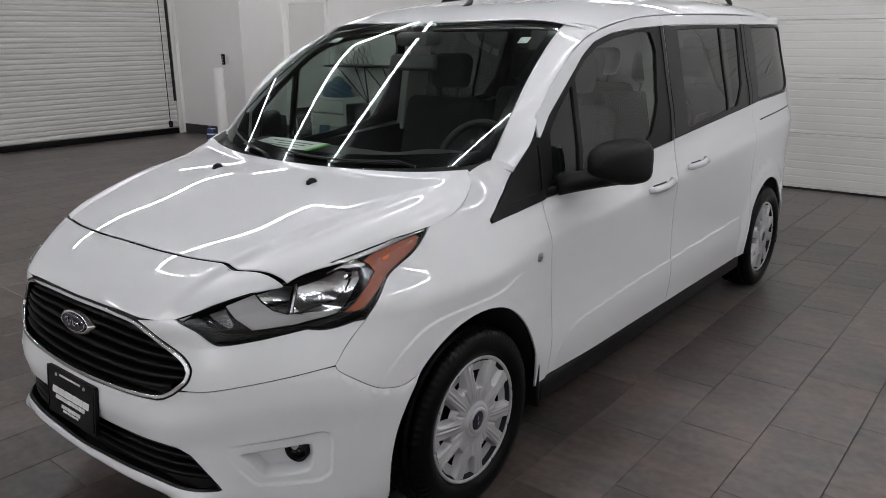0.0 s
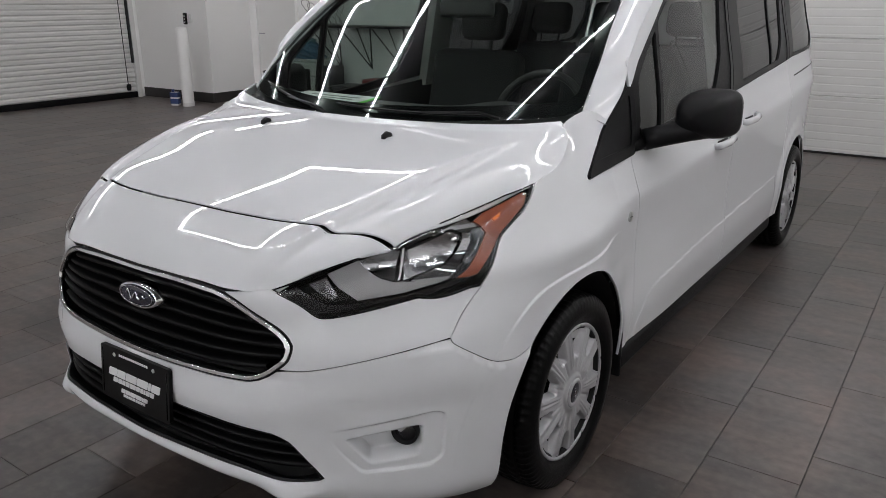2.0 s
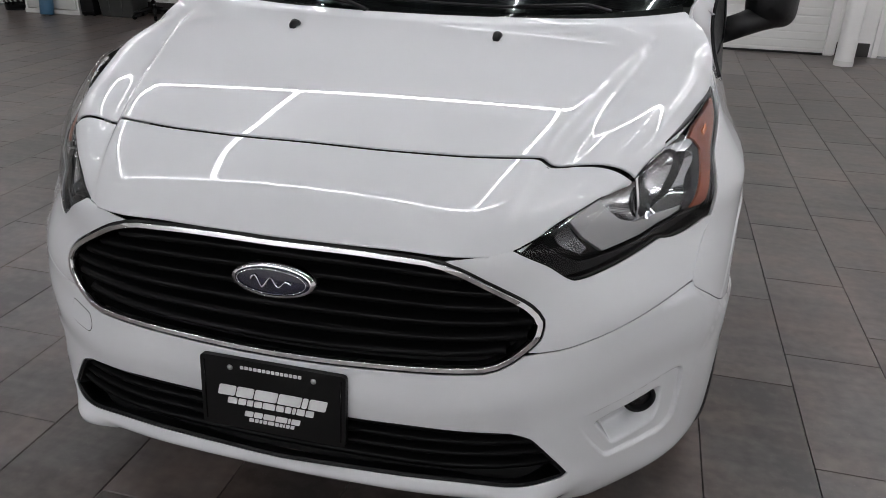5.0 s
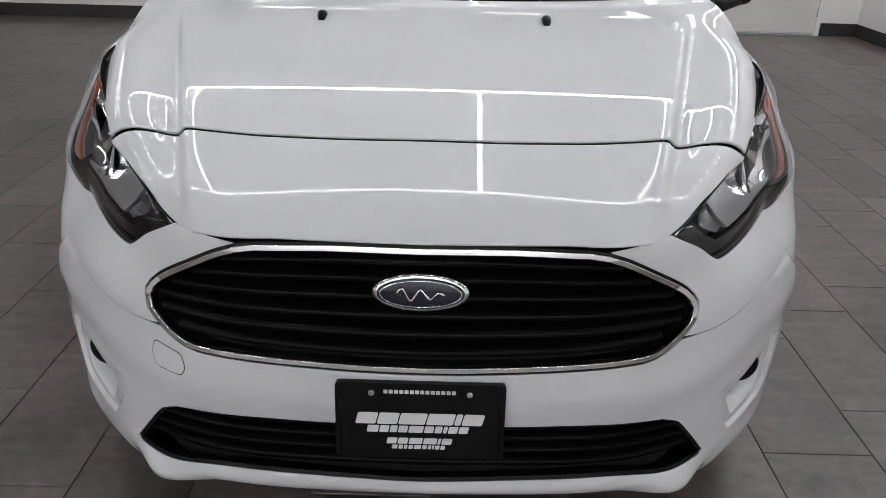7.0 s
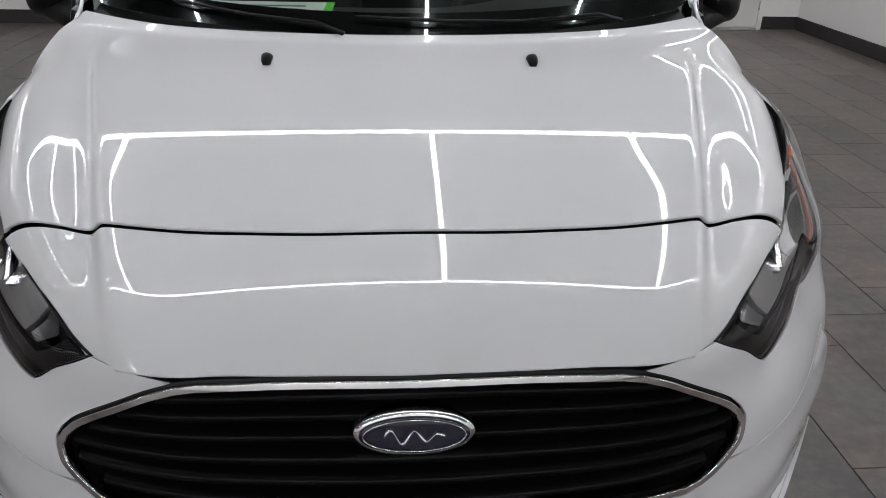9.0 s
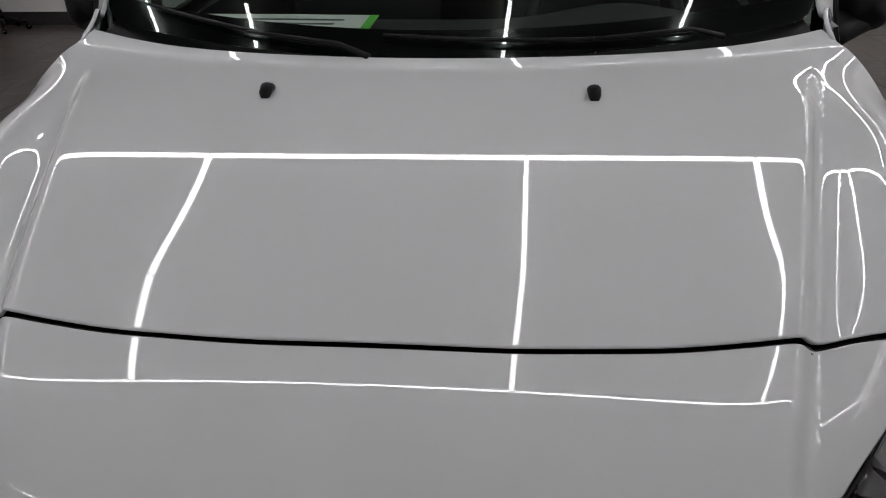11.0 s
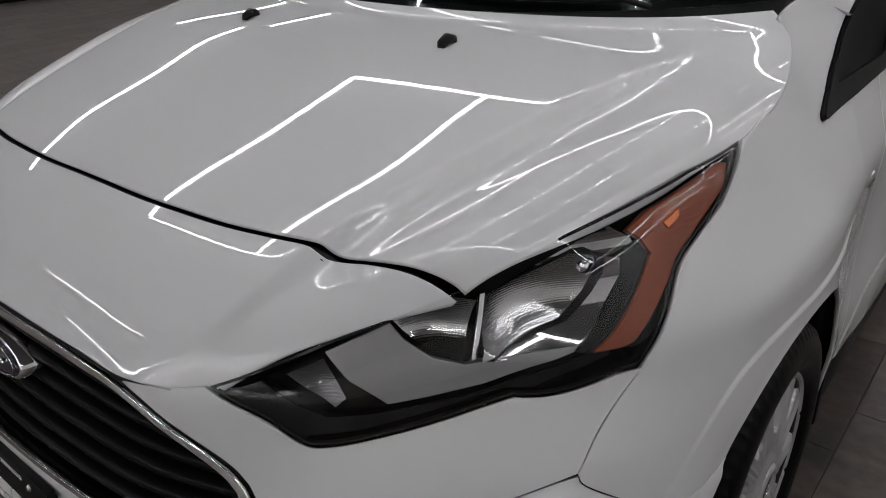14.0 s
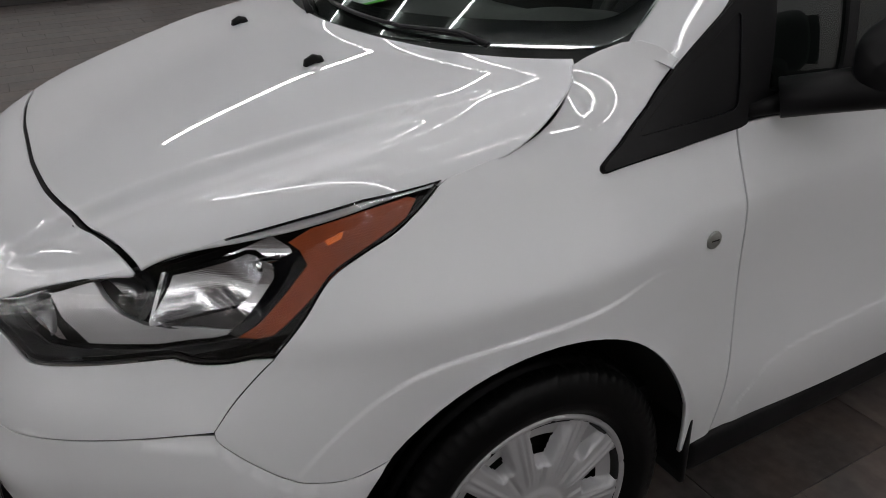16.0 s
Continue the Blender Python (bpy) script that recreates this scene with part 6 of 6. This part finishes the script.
# Roll of blue film leaning at the tower, black post beside it.
roll = tagged(new("film_roll"), "blue plastic film roll leaning on the drawer tower", "roll")
part("film", turned([(0.02, 0.0), (0.075, 0.0), (0.08, 0.01), (0.08, 0.28), (0.075, 0.29), (0.02, 0.29)], 28, closed=True), BLUE_FOIL, roll)
part("core", turned([(0.018, -0.01), (0.022, -0.01), (0.022, 0.30), (0.018, 0.30)], 20, closed=True), PAPER, roll)
roll.matrix_basis = pose(-6.42, 6.85, 0.01, -8, 0, 0)
case = tagged(new("speaker_case"), "tall narrow black case standing on the tiles", "case")
case.matrix_basis = pose(0, -0.25, 0)
part("body", block(-6.03, -5.84, 7.22, 7.55, 0.012, 0.62, 0.012), BLACK, case)
part("front_panel", block(-6.02, -5.85, 7.214, 7.222, 0.05, 0.60, 0.003), BLACK_SOFT, case)
for x in (-6.0, -5.87):
    for y in (7.25, 7.52):
        part("foot", block(x - 0.012, x + 0.012, y - 0.012, y + 0.012, 0.0, 0.014, 0.002), SEAL_AND_GAP, case)

# Grey lidded tote.
tote = tagged(new("storage_tote"), "dark grey lidded plastic storage tote", "bin")
bm = bmesh.new()
rings = []
for z, w, d in ((0.0, 0.215, 0.15), (0.02, 0.225, 0.16), (0.30, 0.245, 0.175), (0.31, 0.262, 0.19), (0.335, 0.262, 0.19)):
    rings.append([bm.verts.new((x, y, z)) for x, y in rounded([(w, d), (-w, d), (-w, -d), (w, -d)], 0.03, 4)])
for a, b in zip(rings, rings[1:]):
    for k in range(len(a)):
        bm.faces.new((a[k], b[k], b[(k + 1) % len(a)], a[(k + 1) % len(a)]))
bm.faces.new(rings[0])
bmesh.ops.recalc_face_normals(bm, faces=bm.faces[:])
part("box", bm, PLASTIC, tote)
part("lid", block(-0.272, 0.272, -0.20, 0.20, 0.330, 0.358, 0.01), PLASTIC, tote)
for x in (-0.10, 0.08):
    part("rib", block(x, x + 0.02, -0.178, -0.165, 0.03, 0.29, 0.004), PLASTIC, tote)
tote.matrix_basis = pose(-5.57, 7.18, 0)

# Black rolling stool base with a red seat.
stool = tagged(new("rolling_stool"), "round red vinyl stool on a black caster base", "stool")
part("seat", turned([(0, 0.40), (0.15, 0.40), (0.185, 0.415), (0.19, 0.44), (0.175, 0.465), (0.12, 0.475), (0, 0.478)], 36), RED_VINYL, stool, "red vinyl seat")
part("column", turned([(0, 0.40), (0.018, 0.40), (0.018, 0.20), (0.028, 0.20), (0.028, 0.09), (0, 0.09)], 20), BLACK_GLOSS, stool)
for k in range(5):
    a = 2 * math.pi * k / 5 + 0.3
    c, s = math.cos(a), math.sin(a)
    part("leg", rod([(0.02 * c, 0.02 * s, 0.105), (0.14 * c, 0.14 * s, 0.095), (0.245 * c, 0.245 * s, 0.075)], [0.026, 0.022, 0.016], 10), BLACK, stool)
    part("caster", turned([(0, -0.018), (0.022, -0.018), (0.027, -0.008), (0.027, 0.008), (0.022, 0.018), (0, 0.018)], 18), BLACK_GLOSS, stool, at=pose(0.245 * c, 0.245 * s, 0.027, 90, 0, math.degrees(a)))
stool.matrix_basis = pose(-5.12, 7.13, 0)

# Folding wall shelf: a dark top on black folding struts, with wire things on it.
shelf = tagged(new("wall_shelf"), "dark shelf board on black folding brackets against the wall", "shelf")
shelf.matrix_basis = pose(0, -0.25, 0)
part("board", block(-6.58, -4.55, 7.32, 7.715, 1.145, 1.175, 0.004), BLACK, shelf, smooth=False)
for x in (-6.30, -5.72, -5.14, -4.62):
    part("bracket", rod([(x, 7.36, 1.14), (x + 0.29, 7.69, 0.58), (x + 0.02, 7.69, 1.14)], 0.010, 6), BLACK, shelf)
    part("strut", rod([(x + 0.55, 7.36, 1.14), (x + 0.29, 7.69, 0.58)], 0.010, 6), BLACK, shelf)
rack = tagged(new("wire_rack"), "loose black wire hangers standing on the shelf", "rack")
rack.matrix_basis = pose(0, -0.25, 0)
rng = random.Random(8)
for k in range(7):
    x, r = -6.45 + 0.11 * k + rng.uniform(-0.02, 0.02), rng.uniform(0.09, 0.17)
    part("wire_loop", rod([(x + r * 0.5 * math.sin(a * 2), 7.50 + 0.05 * math.cos(a), 1.185 + r * (1 - math.cos(a))) for a in np.linspace(0, 2 * math.pi, 18)], 0.0045, 5, caps=False), BLACK, rack)

# Spray can by the bollard.
can = tagged(new("oil_jug"), "blue and white plastic jug standing beside the bollard", "jug")
part("jug", block(-0.075, 0.075, -0.05, 0.05, 0.0, 0.24, 0.018, 3), WHITE_PRINT, can)
part("label_band", block(-0.0765, 0.0765, -0.0515, 0.0515, 0.035, 0.125, 0.004), CAN_BLUE, can, "blue printed label")
part("label_band", block(-0.0765, 0.0765, -0.0515, 0.0515, 0.150, 0.235, 0.004), CAN_BLUE, can, "blue printed label")
part("cap", turned([(0, 0.285), (0.02, 0.285), (0.024, 0.28), (0.024, 0.235), (0, 0.235)], 20), CAN_BLUE, can, at=pose(-0.035, 0, 0))
can.matrix_basis = pose(-8.20, 6.10, 0, 0, 0, 20) @ Matrix.Diagonal((0.85, 0.85, 0.85, 1))

# Papers on the dashboard and stickers on the windscreen.
sheet_of_paper = tagged(new("window_sheet"), "white printed sheet with a green edge on the dashboard", "paper")
part("paper", block(-0.27, 0.13, -0.10, 0.10, 0.0, 0.0012), PAPER, sheet_of_paper, smooth=False)
part("green_edge", block(0.131, 0.152, -0.10, 0.10, 0.0, 0.0016), GREEN, sheet_of_paper, "bright green edge", smooth=False)
for k in range(5):
    part("print_bar", block(-0.20 + 0.07 * (k % 2), 0.02 + 0.015 * k, -0.075 + 0.032 * k, -0.063 + 0.032 * k, 0.0012, 0.0016), PLASTIC, sheet_of_paper, smooth=False)
sheet_of_paper.matrix_basis = pose(-0.32, 1.16, 1.128, 6, 0, -3)
for a0, b0, w, h, mat, name, lab in ((-0.60, 0.775, 0.085, 0.05, WHITE_PRINT, "windscreen_label", "small white printed label in the windscreen"), (0.615, 0.765, 0.045, 0.05, PAPER, "service_sticker", "small pale sticker in the windscreen corner")):
    v = [screen(np.array([a]), np.array([b]))[0] + np.array([0, 0.006, -0.010]) for a, b in ((a0 - w / 2, b0 - h / 2), (a0 + w / 2, b0 - h / 2), (a0 + w / 2, b0 + h / 2), (a0 - w / 2, b0 + h / 2))]
    hang(name, mesh_of(name, v, [(0, 1, 2, 3)], mat, smooth=False), windscreen, lab)


# ---- floor tiles, in running bond by thirds along the van ----
TILE_W, TILE_L, JOINT = 0.3045, 0.604, 0.0026


def tile_bm(w, l):
    bm = bmesh.new()
    b = 0.0012
    top = [bm.verts.new((x, y, 0.0)) for x, y in ((b, b), (w - b, b), (w - b, l - b), (b, l - b))]
    low = [bm.verts.new((x, y, -0.0015)) for x, y in ((0, 0), (w, 0), (w, l), (0, l))]
    end = [bm.verts.new((x, y, -0.008)) for x, y in ((0, 0), (w, 0), (w, l), (0, l))]
    bm.faces.new(top)
    for a, c in ((top, low), (low, end)):
        for k in range(4):
            bm.faces.new((c[k], c[(k + 1) % 4], a[(k + 1) % 4], a[k]))
    return bm


tile_mesh = bpy.data.meshes.new("tile")
bm = tile_bm(TILE_W - JOINT, TILE_L - JOINT)
bm.to_mesh(tile_mesh)
bm.free()
tile_mesh.materials.append(TILE)
spots = []
for i in range(-37, 12):
    x = 1.241 + i * TILE_W
    if x + TILE_W < LEFT_X or x > RIGHT_X:
        continue
    for j in range(-20, 14):
        y = 2.485 + j * TILE_L + i * TILE_L / 3 - round(i / 3) * TILE_L
        if FRONT_Y - TILE_L < y < BACK_Y:
            spots.append((x, y))
close = sorted(spots, key=lambda p: (p[0] + 0.15 - 1.3) ** 2 + (p[1] + 0.3 - 1.6) ** 2)[:290]
for x, y in close:
    hang("tile", tile_mesh, floor, at=pose(x, y, 0))
verts, faces = [], []
one_v, one_f = [tuple(v.co) for v in tile_mesh.vertices], [tuple(p.vertices) for p in tile_mesh.polygons]
taken = set(close)
for x, y in spots:
    if (x, y) in taken:
        continue
    n = len(verts)
    verts += [(vx + x, vy + y, vz) for vx, vy, vz in one_v]
    faces += [tuple(n + k for k in f) for f in one_f]
tagged(hang("far_tiles", mesh_of("far_tiles", verts, faces, TILE, smooth=False), floor), kind="stuff")
